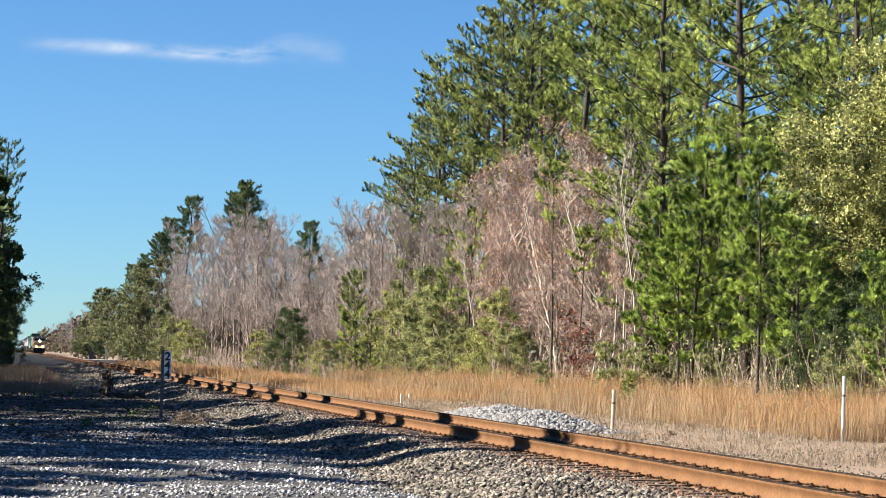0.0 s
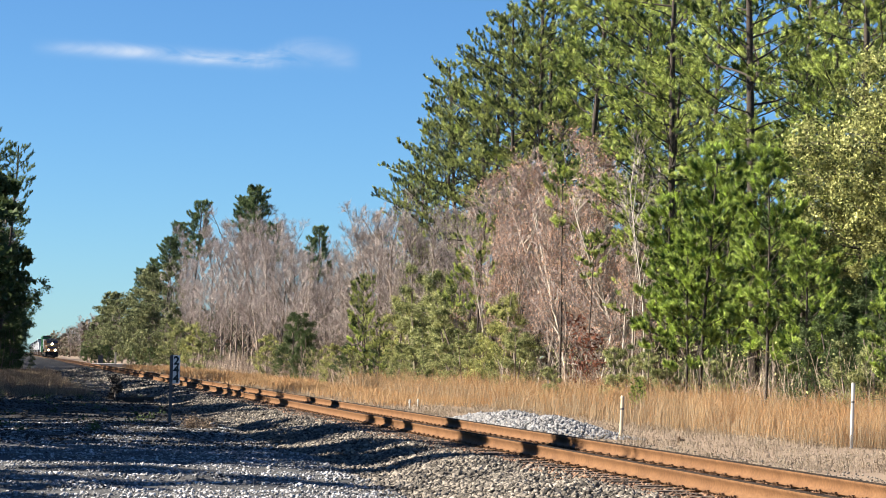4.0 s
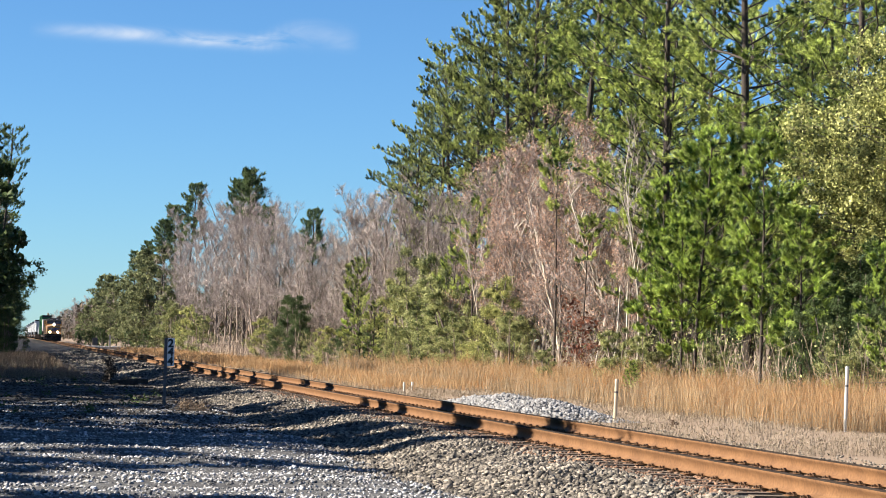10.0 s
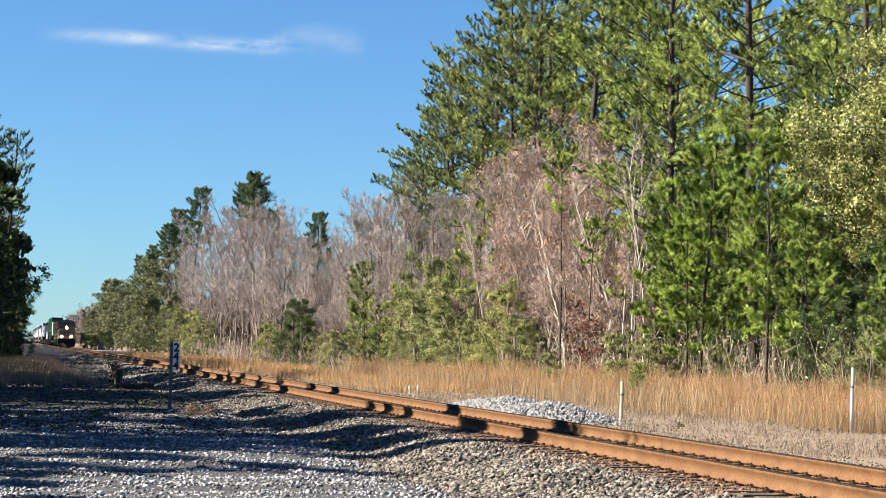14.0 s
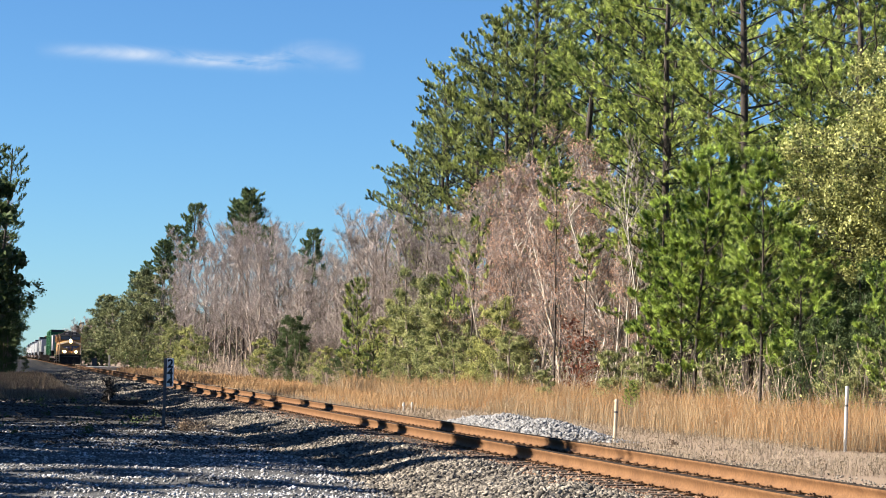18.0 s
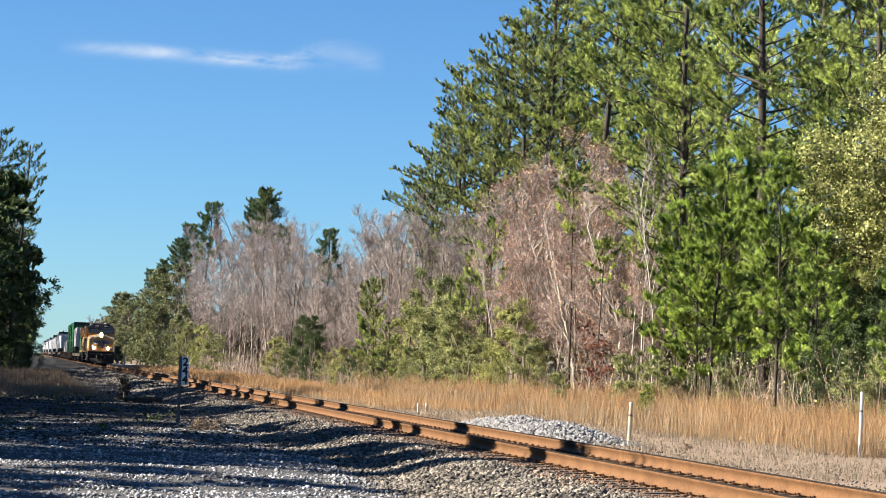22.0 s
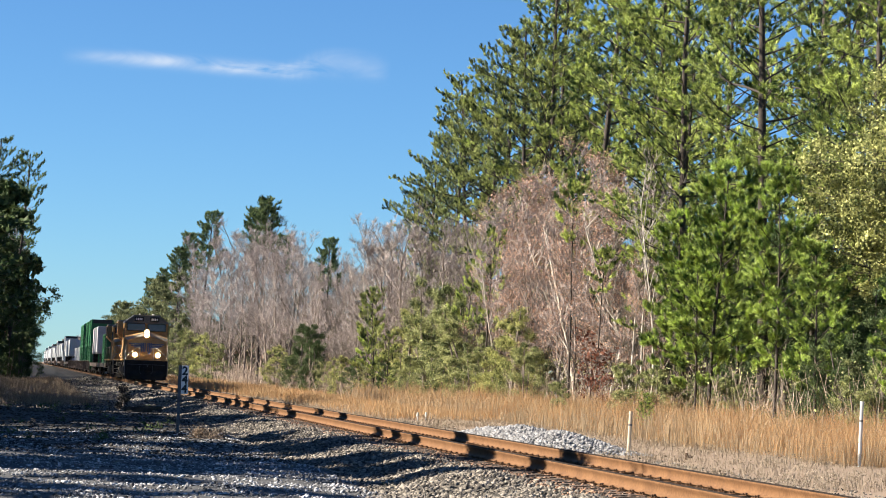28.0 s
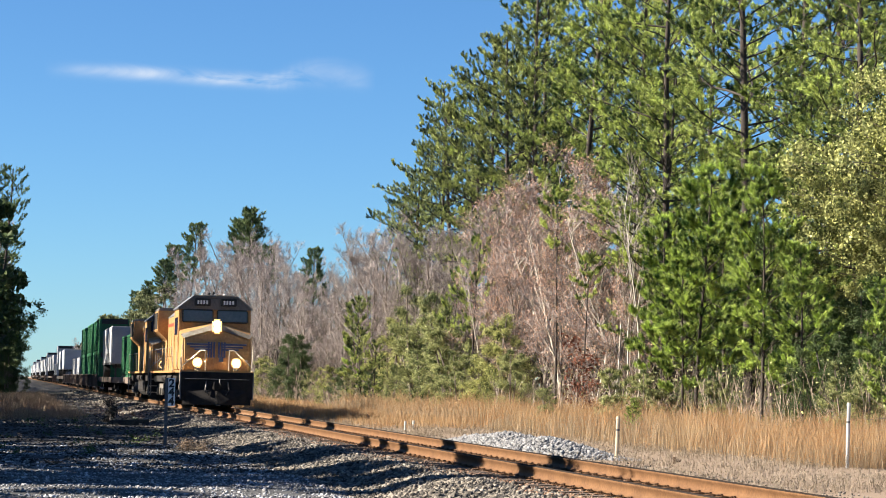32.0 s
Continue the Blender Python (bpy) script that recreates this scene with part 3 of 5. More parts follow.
def cloud():
    m = bpy.data.materials.new("thin_cloud")
    m.use_nodes = True
    n, l = m.node_tree.nodes, m.node_tree.links
    tc = n.new("ShaderNodeTexCoord")
    mp = n.new("ShaderNodeMapping")
    mp.inputs["Scale"].default_value = (0.006, 1, 0.022)
    l.new(tc.outputs["Object"], mp.inputs["Vector"])
    nz = n.new("ShaderNodeTexNoise")
    nz.inputs["Scale"].default_value, nz.inputs["Detail"].default_value, nz.inputs["Distortion"].default_value = 1.0, 6, 1.2
    l.new(mp.outputs[0], nz.inputs["Vector"])
    uv = n.new("ShaderNodeSeparateXYZ")
    l.new(tc.outputs["UV"], uv.inputs[0])

    def math_node(op, a, b=None):
        k = n.new("ShaderNodeMath")
        k.operation = op
        for i, s in enumerate((a, b)):
            if s is None:
                continue
            if isinstance(s, (int, float)):
                k.inputs[i].default_value = s
            else:
                l.new(s, k.inputs[i])
        return k.outputs[0]

    thick = n.new("ShaderNodeMapRange")
    thick.inputs["From Min"].default_value, thick.inputs["From Max"].default_value = 0.36, 0.80
    l.new(nz.outputs["Fac"], thick.inputs["Value"])
    u = math_node("MULTIPLY", math_node("SUBTRACT", uv.outputs[0], 0.5), 2)
    w = math_node("MULTIPLY", math_node("SUBTRACT", uv.outputs[1], 0.45), 2)
    core = math_node("MULTIPLY", math_node("MAXIMUM", math_node("SUBTRACT", 1, math_node("MULTIPLY", u, u)), 0), math_node("POWER", 2.718, math_node("MULTIPLY", math_node("MULTIPLY", w, w), -9)))
    alpha = math_node("MULTIPLY", math_node("MULTIPLY", core, thick.outputs[0]), 1.0)
    # emission stands in for sunlight scattered by the cloud
    em = n.new("ShaderNodeEmission")
    em.inputs["Color"].default_value, em.inputs["Strength"].default_value = (0.93, 0.96, 1, 1), 0.283
    tr = n.new("ShaderNodeBsdfTransparent")
    ms = n.new("ShaderNodeMixShader")
    l.new(alpha, ms.inputs[0])
    l.new(tr.outputs[0], ms.inputs[1])
    l.new(em.outputs[0], ms.inputs[2])
    l.new(ms.outputs[0], n["Material Output"].inputs["Surface"])
    # a wisp that sags in the middle and rises at its right end
    k = 40
    v, f, uvs = [], [], []
    for i in range(k + 1):
        a = i / k
        mid = 2 - 10 * ss(0.15, 0.72, np.float64(a)) + 12 * a + 20 * ss(0.66, 0.84, np.float64(a)) - 12 * ss(0.86, 1.0, np.float64(a))
        wide = 30 + 22 * float(ss(0.62, 0.85, np.float64(a)))
        for j in range(2):
            v.append((-280 + 560 * a, 0, mid + (j * 2 - 1) * wide))
            uvs.append((a, j))
    for i in range(k):
        f.append((2 * i, 2 * i + 2, 2 * i + 3, 2 * i + 1))
    me = mesh_of("cloud", v, f, m)
    layer = me.uv_layers.new(name="UVMap")
    layer.data.foreach_set("uv", np.array([uvs[i] for q in f for i in q], dtype=np.float32).ravel())
    ob = part("cloud", me, None, None)
    ob.visible_shadow = False
    ob.matrix_basis = pose(276, 3800, 508)
    tagged(ob, "thin white wisp of cloud in a blue sky", "cloud", kind="structure")


cloud()

# ---- trees ----


def grow(p, d, length, r, rng, bend=0.12, up=0.0, steps=4):
    """A bent limb: its segments, its points and its end direction."""
    segs, pts = [], [p]
    for i in range(steps):
        d = unit(d + rng.normal(0, bend, 3) + np.array([0, 0, up]))
        q = p + d * length / steps
        segs.append((p, q, r * (1 - 0.75 * i / steps), r * (1 - 0.75 * (i + 1) / steps)))
        p = q
        pts.append(p)
    return segs, pts, d


def pine_meshes(name, seed, h, base, radius, n_limbs, count, length, width, needle, top_power=0.5, gap=0.25, thick=1.0, rise=0.0, fan=0.55, along=0.3, dense=1.0, lift=0.75):
    """Pine: bent trunk, long limbs turning up at their ends, side shoots with needle tufts, uneven crown."""
    rng = np.random.default_rng(seed)
    trunk, pts, _ = grow(np.array([0, 0, -0.3]), np.array([0, 0, 1.0]), h + 0.2, (0.0088 * h + 0.03) * thick, rng, 0.018, 0.05, 10)
    pts = np.array(pts)
    segs, tips, dirs = list(trunk), [], []
    lobes = rng.uniform(0.5, 1.15, 9)
    for i in range(n_limbs):
        f = min(base + (1 - base) * (i + rng.uniform(0, 1)) / n_limbs, 0.985)
        k = f * 10
        p = pts[int(k)] + (pts[min(int(k) + 1, 10)] - pts[int(k)]) * (k - int(k))
        s = (f - base) / (1 - base)
        a = i * 2.4 + rng.uniform(-0.5, 0.5)
        lobe = lobes[int((a % 6.2832) / 6.2832 * 3) + 3 * int(s * 2.99)]
        reach = radius * (0.5 + 0.5 * min(1, s * 3)) * (1 - s) ** top_power * rng.uniform(0.55, 1.15) * lobe + 0.3
        d = unit(np.array([math.cos(a), math.sin(a), 0.05 + rise + 0.6 * s + rng.uniform(-0.15, 0.15)]))
        sg, lp, ld = grow(p, d, reach, 0.0075 * reach + 0.006, rng, 0.11, 0.06, 5)
        segs += sg
        lp = np.array(lp)
        tips.append(lp[-1]), dirs.append(ld)
        side = unit(np.cross(ld, [0, 0, 1.0]))
        subs = int(3 + reach * 1.7 * dense)
        for j in range(subs):
            g = gap + (1 - gap) * (j + rng.uniform(0, 1)) / subs
            m = min(g * 5, 4.999)
            o = lp[int(m)] + (lp[int(m) + 1] - lp[int(m)]) * (m - int(m))
            dd = unit(ld * 0.7 + side * (1 if j % 2 else -1) * rng.uniform(0.3, 1.0) + np.array([0, 0, rng.uniform(0.0, 0.7)]))
            ll = (0.22 + 0.30 * reach * (1.15 - g)) * rng.uniform(0.6, 1.2)
            q = o + dd * ll
            segs.append((o, q, 0.007, 0.004))
            for w in (1.0, 0.55)[: 1 + int(ll / 0.4)]:
                tips.append(o + dd * ll * w + rng.normal(0, 0.04, 3)), dirs.append(unit(dd + np.array([0, 0, lift])))
    tips.append(pts[-1]), dirs.append(np.array([0, 0, 1.0]))
    v, f = tubes(segs, 5)
    vn, fn = needles(np.array(tips), unit(np.array(dirs)), count, length, width, rng, fan, along)
    return mesh_of("trunk", v, f, M_BARK, True), mesh_of("crown", vn, fn, needle)


def bare_meshes(seed, h, spread, bark, twig, depth=3, leaf=None, leaf_size=0.1, leaf_n=0, low=0.2, stems=1, kids0=16, thick=1.0):
    """Leafless tree: forked stems, rising limbs, a haze of fine twigs; optional withered leaves."""
    rng = np.random.default_rng(seed)
    segs, fine, ends = [], [], []

    def fork(p, d, length, r, level):
        sg, pts, ld = grow(p, d, length, r, rng, 0.09 + 0.04 * level, 0.05, 4)
        (segs if level < 2 else fine).extend(sg)
        if level >= depth:
            for q in pts[1:]:
                for _ in range(4):
                    dd = unit(ld + rng.normal(0, 0.55, 3) + np.array([0, 0, 0.3]))
                    e = q + dd * rng.uniform(0.3, 0.8) * (0.3 + h * 0.03)
                    fine.append((q, e, 0.008, 0.004))
                    ends.append(e)
            return
        kids = rng.integers(3, 6) if level else kids0
        for i in range(kids):
            t = rng.uniform(0.2, 1.0) if level else low + (1 - low) * (i + rng.uniform(0, 1)) / kids
            k = min(3.999, t * 4)
            b = np.array(pts[int(k)]) + (np.array(pts[int(k) + 1]) - pts[int(k)]) * (k - int(k))
            a = rng.uniform(0, 6.283)
            out = np.array([math.cos(a), math.sin(a), 0.0])
            dd = unit(ld * 0.7 + out * spread * rng.uniform(0.6, 1.2) + np.array([0, 0, 0.35]))
            fork(b, dd, length * (0.5 if level else 0.34) * rng.uniform(0.65, 1.15) * (1.2 - 0.55 * t), r * 0.4, level + 1)

    for i in range(stems):
        o = np.array([rng.normal(0, 0.5), rng.normal(0, 0.5), -0.3]) if stems > 1 else np.array([0, 0, -0.3])
        lean = np.array([rng.normal(0, 0.16), rng.normal(0, 0.16), 1.0]) if stems > 1 else np.array([0, 0, 1.0])
        fork(o, unit(lean), h * (0.92 if i == 0 else rng.uniform(0.55, 0.9)), (0.0075 * h + 0.025) * thick, 0)
    v, f = tubes(segs, 5)
    vt, ft = ribbons(fine, rng)
    out = [mesh_of("trunk", v, f, bark, True), mesh_of("crown", vt, ft, twig)]
    if leaf:
        e = np.array(ends)
        pick = e[rng.integers(0, len(e), leaf_n)] + rng.normal(0, 0.12, (leaf_n, 3))
        vl, fl = flakes(pick, np.full(leaf_n, leaf_size), rng)
        out.append(mesh_of("foliage", vl, fl, leaf))
    return out


def leafy_meshes(seed, h, radius, clumps, per, size, bark, leaf, base=0.05, cone=0.5):
    """Broadleaf evergreen: stems, limbs and clumps of small leaves with gaps between."""
    rng = np.random.default_rng(seed)
    segs, tips = [], []
    stems = 1 if h > 6 else 3
    for s in range(stems):
        d = unit(np.array([rng.normal(0, 0.12), rng.normal(0, 0.12), 1.0]))
        sg, pts, _ = grow(np.array([rng.normal(0, 0.15) * (stems > 1), rng.normal(0, 0.15) * (stems > 1), -0.2]), d, h * 0.95, 0.012 * h + 0.02, rng, 0.05, 0.05, 8)
        segs += sg
        pts = np.array(pts)
        for i in range(clumps // stems // 4):
            f = base + (0.98 - base) * (i + rng.uniform(0, 1)) / (clumps // stems // 4)
            k = f * 8
            p = pts[int(k)] + (pts[min(int(k) + 1, 8)] - pts[int(k)]) * (k - int(k))
            s1 = (f - base) / (1 - base)
            prof = math.sin(math.pi * min(1, 0.16 + 0.84 * s1) ** cone) ** 0.8
            a = i * 2.4 + rng.uniform(-0.6, 0.6)
            reach = radius * max(prof, 0.14) * rng.uniform(0.35, 1.25)
            d = unit(np.array([math.cos(a), math.sin(a), rng.uniform(-0.1, 0.55)]))
            sg2, lp, ld = grow(p, d, reach, 0.006 * reach + 0.008, rng, 0.12, 0.05, 3)
            segs += sg2
            for j in range(7):
                o = lp[3] * (1 - 0.09 * j) + lp[1] * 0.09 * j
                e = o + unit(rng.normal(0, 1, 3) + ld * 0.5) * reach * rng.uniform(0.06, 0.22)
                segs.append((o, e, 0.006, 0.003))
                tips.append(e)
    tips = np.array(tips)
    n = len(tips) * per
    spread = 0.075 + 0.027 * radius
    pts = np.repeat(tips, per, 0) + rng.normal(0, spread, (n, 3)) * np.array([1, 1, 0.75])
    pts[:, 2] = np.maximum(pts[:, 2], 0.05)
    v, f = tubes(segs, 5)
    vl, fl = flakes(pts, np.full(n, size), rng, 1.7)
    return mesh_of("trunk", v, f, bark, True), mesh_of("crown", vl, fl, leaf)


def plant(name, meshes, m, label, category="tree", group="", names=("trunk", "crown", "leaves")):
    t = thing(name, label, category, m, group)
    for nm, me in zip(names, meshes):
        part(nm, me, None, t)
    return t


def stand(name, makers, places, label, category, group, names=("trunk", "crown", "leaves"), seed=1):
    """Trees of one kind at (x, y, height): each place takes one of the built models, turned and sized."""
    rng = random.Random(seed)
    for i, (x, y, h) in enumerate(places):
        meshes, h0 = makers[i % len(makers)]
        t = plant(name, meshes, None, label, category, group, names)
        s = h / h0
        t.matrix_basis = pose(x, y, float(ground_z(np.float64(x), np.float64(y))), rng.uniform(-2, 2), rng.uniform(-2, 2), rng.uniform(0, 360))
        t.scale = (s * rng.uniform(0.9, 1.1), s * rng.uniform(0.9, 1.1), s)


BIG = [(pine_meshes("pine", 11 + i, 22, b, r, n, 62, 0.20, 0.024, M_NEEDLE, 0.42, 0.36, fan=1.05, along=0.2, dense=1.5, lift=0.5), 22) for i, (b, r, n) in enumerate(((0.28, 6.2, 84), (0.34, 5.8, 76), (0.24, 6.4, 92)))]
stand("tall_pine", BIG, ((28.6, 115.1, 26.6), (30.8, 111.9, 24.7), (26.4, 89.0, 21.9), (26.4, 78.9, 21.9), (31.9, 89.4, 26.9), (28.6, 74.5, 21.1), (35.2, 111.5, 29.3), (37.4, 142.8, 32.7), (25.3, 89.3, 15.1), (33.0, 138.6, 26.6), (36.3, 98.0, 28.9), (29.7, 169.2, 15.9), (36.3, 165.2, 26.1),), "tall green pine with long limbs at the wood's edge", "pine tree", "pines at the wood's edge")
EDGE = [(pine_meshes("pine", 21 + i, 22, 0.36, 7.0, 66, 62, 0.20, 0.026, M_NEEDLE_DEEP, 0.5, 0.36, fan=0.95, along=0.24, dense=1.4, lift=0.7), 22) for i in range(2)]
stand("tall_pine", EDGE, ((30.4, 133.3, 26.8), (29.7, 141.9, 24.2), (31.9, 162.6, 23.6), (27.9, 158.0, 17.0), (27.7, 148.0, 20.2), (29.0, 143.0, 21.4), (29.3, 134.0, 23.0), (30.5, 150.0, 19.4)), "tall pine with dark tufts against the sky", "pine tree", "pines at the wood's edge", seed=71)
stand("tall_pine", BIG, ((28.0, 78.6, 13.0), (30.6, 86.0, 15.0), (31.0, 101.0, 21.8), (34.5, 91.8, 21.0), (36.8, 151.2, 24.3), (35.6, 90.2, 19.7), (37.9, 131.4, 25.7),), "tall green pine deeper in the wood", "pine tree", "pines at the wood's edge", seed=12)
MID = [(pine_meshes("pine", 31 + i, 18, b, 2.4, 74, 26, 0.28, 0.045, M_NEEDLE_DARK, 0.4, 0.4, rise=0.15, fan=0.95, along=0.3, dense=1.6), 18) for i, b in enumerate((0.66, 0.74))]
stand("distant_pine", MID, ((22.2, 301.9, 22.2), (23.7, 236.5, 19.4), (24.6, 189.1, 12.8), (22.0, 346.9, 19.5), (21.0, 363.7, 17.0), (25.8, 233.2, 15.5), (26.0, 360.8, 22.6), (28.0, 278.0, 21.2), (22.0, 420.4, 17.4),), "dark green pine rising above leafless trees", "pine tree", "pines above the bare wood")
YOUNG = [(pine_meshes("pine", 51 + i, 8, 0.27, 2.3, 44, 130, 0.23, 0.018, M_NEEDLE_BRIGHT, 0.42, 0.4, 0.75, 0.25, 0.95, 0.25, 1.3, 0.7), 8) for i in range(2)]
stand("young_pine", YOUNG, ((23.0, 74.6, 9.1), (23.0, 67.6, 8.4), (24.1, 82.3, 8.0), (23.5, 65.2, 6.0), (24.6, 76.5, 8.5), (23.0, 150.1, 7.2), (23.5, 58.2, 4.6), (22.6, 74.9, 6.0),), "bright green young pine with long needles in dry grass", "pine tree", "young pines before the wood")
SPARSE = [(pine_meshes("pine", 57, 8, 0.14, 2.2, 34, 90, 0.24, 0.022, M_NEEDLE_DEEP, 0.5, 0.45, 0.75, 0.3, 0.95, 0.25, 1.1, 0.7), 8)]
stand("young_pine", SPARSE, ((19.9, 130.0, 6.5), (20.1, 126.4, 4.0),), "small green pine standing before bare trees", "pine tree", "young pines before the wood", seed=6)
TUFTED = [(pine_meshes("pine", 58, 10, 0.76, 1.0, 16, 90, 0.22, 0.022, M_NEEDLE, 0.3, 0.3, 0.6, 0.1, 0.95, 0.25, 1.3, 0.7), 10), (pine_meshes("pine", 59, 10, 0.45, 1.5, 26, 90, 0.22, 0.022, M_NEEDLE, 0.4, 0.4, 0.7, 0.2, 0.95, 0.25, 1.1, 0.7), 10)]
stand("slender_pine", TUFTED, ((23.5, 97.0, 10.3), (23.4, 115.0, 9.3), (23.4, 92.0, 7.2), (23.2, 119.0, 7.6)), "slender pine with a small green crown among leafless trees", "pine tree", "slender pines in the wood", seed=17)
stand("young_pine", YOUNG[1:], ((19.5, 70.0, 1.35), (20.1, 71.6, 1.2)), "knee-high green pine seedling in dry grass", "pine tree", "young pines before the wood", seed=16)
BARE = [((*bare_meshes(71 + i, 15, 0.85, M_GREY_BARK, M_TWIG, low=0.15, kids0=20),), 15) for i in range(4)]
stand("bare_tree", BARE, ((23.0, 330.5, 16.1), (23.5, 310.1, 17.8), (23.0, 280.5, 17.6), (24.0, 272.1, 17.9), (23.0, 243.5, 16.4), (24.0, 238.3, 16.2), (23.0, 217.6, 14.6), (24.0, 214.3, 14.0), (23.0, 196.5, 12.7), (24.0, 196.6, 11.9), (23.0, 180.9, 10.2), (23.0, 167.6, 8.8), (24.0, 162.8, 10.8), (24.0, 154.8, 11.6), (24.0, 148.6, 11.8), (25.0, 148.9, 12.3),), "leafless grey-brown tree with fine twigs", "bare tree", "bare trees of the wood", ("trunk", "crown"))
stand("bare_tree", BARE, ((25.9, 147.6, 10.9), (25.9, 142.3, 11.6), (25.9, 137.5, 11.3), (27.0, 137.6, 11.3), (25.9, 127.0, 10.1), (23.8, 139.4, 8.0), (23.2, 144.9, 7.5), (23.2, 160.3, 7.5), (23.2, 172.4, 8.2), (23.2, 186.4, 7.0), (23.2, 207.4, 8.6), (23.2, 227.8, 9.8), (23.2, 259.5, 10.1), (23.2, 292.0, 10.5), (28.1, 130.9, 12.2), (23.8, 124.3, 7.5), (23.8, 117.9, 6.6),), "leafless grey-brown tree with fine twigs beside pines", "bare tree", "bare trees of the wood", ("trunk", "crown"), 5)
stand("bare_tree", BARE, ((30.2, 136.0, 11.3), (30.2, 127.0, 10.8), (30.2, 116.7, 9.8), (29.1, 103.8, 9.2), (29.1, 96.4, 8.6), (29.1, 88.5, 8.2), (30.2, 84.8, 8.1), (30.2, 78.7, 7.6), (33.6, 124.5, 13.2), (31.4, 198.9, 15.5), (31.4, 232.7, 12.8), (28.0, 88.7, 6.1), (28.0, 81.6, 5.8),), "leafless grey-brown tree deep in the wood", "bare tree", "bare trees of the wood", ("trunk", "crown"), 6)
DRY = [((*bare_meshes(91 + i, 11, 0.8, M_PALE_BARK if i == 1 else M_GREY_BARK, M_TWIG, 3, M_LEAF_DRY, 0.055, 2600 if i == 1 else 5600, 0.08, 1, 18),), 11) for i in range(3)]
stand("withered_oak", DRY, ((25.2, 107.1, 12.0), (24.6, 99.1, 10.6), (24.6, 110.2, 11.1), (24.6, 94.1, 10.1), (25.8, 93.2, 9.9), (24.1, 98.9, 8.2), (24.1, 105.8, 8.1), (24.1, 92.8, 7.4), (24.1, 88.4, 6.4), (25.2, 117.5, 10.8), (26.9, 108.1, 11.7),), "oak holding withered pink-brown leaves", "oak tree", "oaks with withered leaves", ("trunk", "crown", "foliage"))
stand("bare_tree", BARE, ((22.0, 305.3, 13.6), (22.5, 287.5, 14.9), (22.5, 266.3, 15.3), (22.5, 244.7, 15.0), (22.5, 229.1, 14.4), (22.5, 218.0, 13.6), (22.5, 207.9, 12.6), (22.5, 196.5, 11.6), (22.5, 186.2, 10.5), (22.5, 173.5, 9.1), (23.0, 164.5, 8.7), (23.0, 152.1, 9.7), (23.0, 144.7, 10.3), (23.0, 139.1, 10.0), (23.5, 136.8, 10.5), (23.5, 131.0, 9.6), (25.0, 175.6, 10.5), (26.0, 194.8, 10.9),), "leafless purple-grey tree in a dense stand", "bare tree", "bare trees of the wood", ("trunk", "crown"), 15)
stand("bare_tree", BARE, ((21, 680, 12), (22, 740, 13), (21, 790, 12), (23, 850, 13), (21, 920, 12), (24, 990, 14), (22, 1080, 13), (25, 1180, 14), (27, 700, 14), (28, 820, 15), (29, 950, 15), (24, 1300, 15), (-3, 900, 13), (-4, 1000, 14), (-2, 1150, 14)), "hazy leafless tree far down the line", "bare tree", "bare trees down the line", ("trunk", "crown"), 25)
PALE = [((*bare_meshes(96 + i, 11, 0.45, M_PALE_BARK, M_TWIG, 2, low=0.45, kids0=7, thick=0.6),), 11) for i in range(2)]
stand("pale_stemmed_tree", PALE, ((23.7, 88.4, 10.1), (23.5, 84.0, 10.1), (24.0, 87.5, 9.1), (23.7, 113.5, 8.4), (24.2, 156.0, 10.0), (24.6, 215.2, 13.9),), "slender leafless tree with pale sunlit bark", "bare tree", "pale slender trees", ("trunk", "crown"))
GREEN = [(leafy_meshes(111 + i, 6, 2.2, 170, 105, 0.044, M_GREY_BARK, lf), 6) for i, lf in enumerate((M_LEAF_DARK, M_LEAF, M_LEAF_YELLOW))]
stand("evergreen_bush", GREEN[:1], ((20.0, 165.6, 5.7), (20.4, 163.7, 4.4), (20.3, 128.8, 2.6), (20.8, 143.6, 3.1),), "dense dark evergreen bush at the grass edge", "bush", "evergreen bushes")
# added dark bushes stand in for the shaded depth of the wood
stand("evergreen_bush", GREEN[:1], ((29.5, 80.0, 7.5), (30.6, 84.0, 8.0), (28.4, 76.5, 7.0), (31.2, 79.5, 8.2), (29.0, 71.0, 6.5), (28.6, 84.5, 8.6), (30.3, 89.5, 9.2), (32.0, 95.0, 9.6), (33.5, 100.0, 10.2), (27.6, 80.5, 7.6)), "dark evergreen added to fill shaded gaps deep in the wood", "bush", "evergreen bushes", seed=81)
stand("evergreen_bush", GREEN[:1], ((25.2, 68.5, 4.3), (25.2, 64.2, 3.5), (25.8, 68.5, 4.8),), "dark evergreen bush in the shade behind young pines", "bush", "evergreen bushes", seed=21)
stand("evergreen_bush", GREEN[1:2], ((20.8, 123.9, 3.1), (20.3, 150.6, 2.1), (20.8, 87.4, 1.9), (21.3, 79.0, 2.8), (21.8, 77.1, 2.6), (22.9, 59.6, 2.8), (21.1, 162.9, 2.8), (21.1, 140.8, 2.5), (21.6, 108.8, 3.7), (23.4, 59.0, 3.1), (21.0, 109.9, 2.5), (22.9, 77.2, 2.1), (23.4, 73.5, 2.3),), "olive green evergreen bush at the grass edge", "bush", "evergreen bushes", seed=3)
stand("evergreen_bush", GREEN[1:], ((20.0, 247.7, 5.0), (20.0, 263.9, 6.2), (20.4, 293.1, 7.3), (20.8, 192.2, 4.1), (20.6, 179.9, 3.3), (20.6, 148.7, 3.1),), "olive and yellow-green brush along the bare wood", "bush", "evergreen bushes", seed=13)
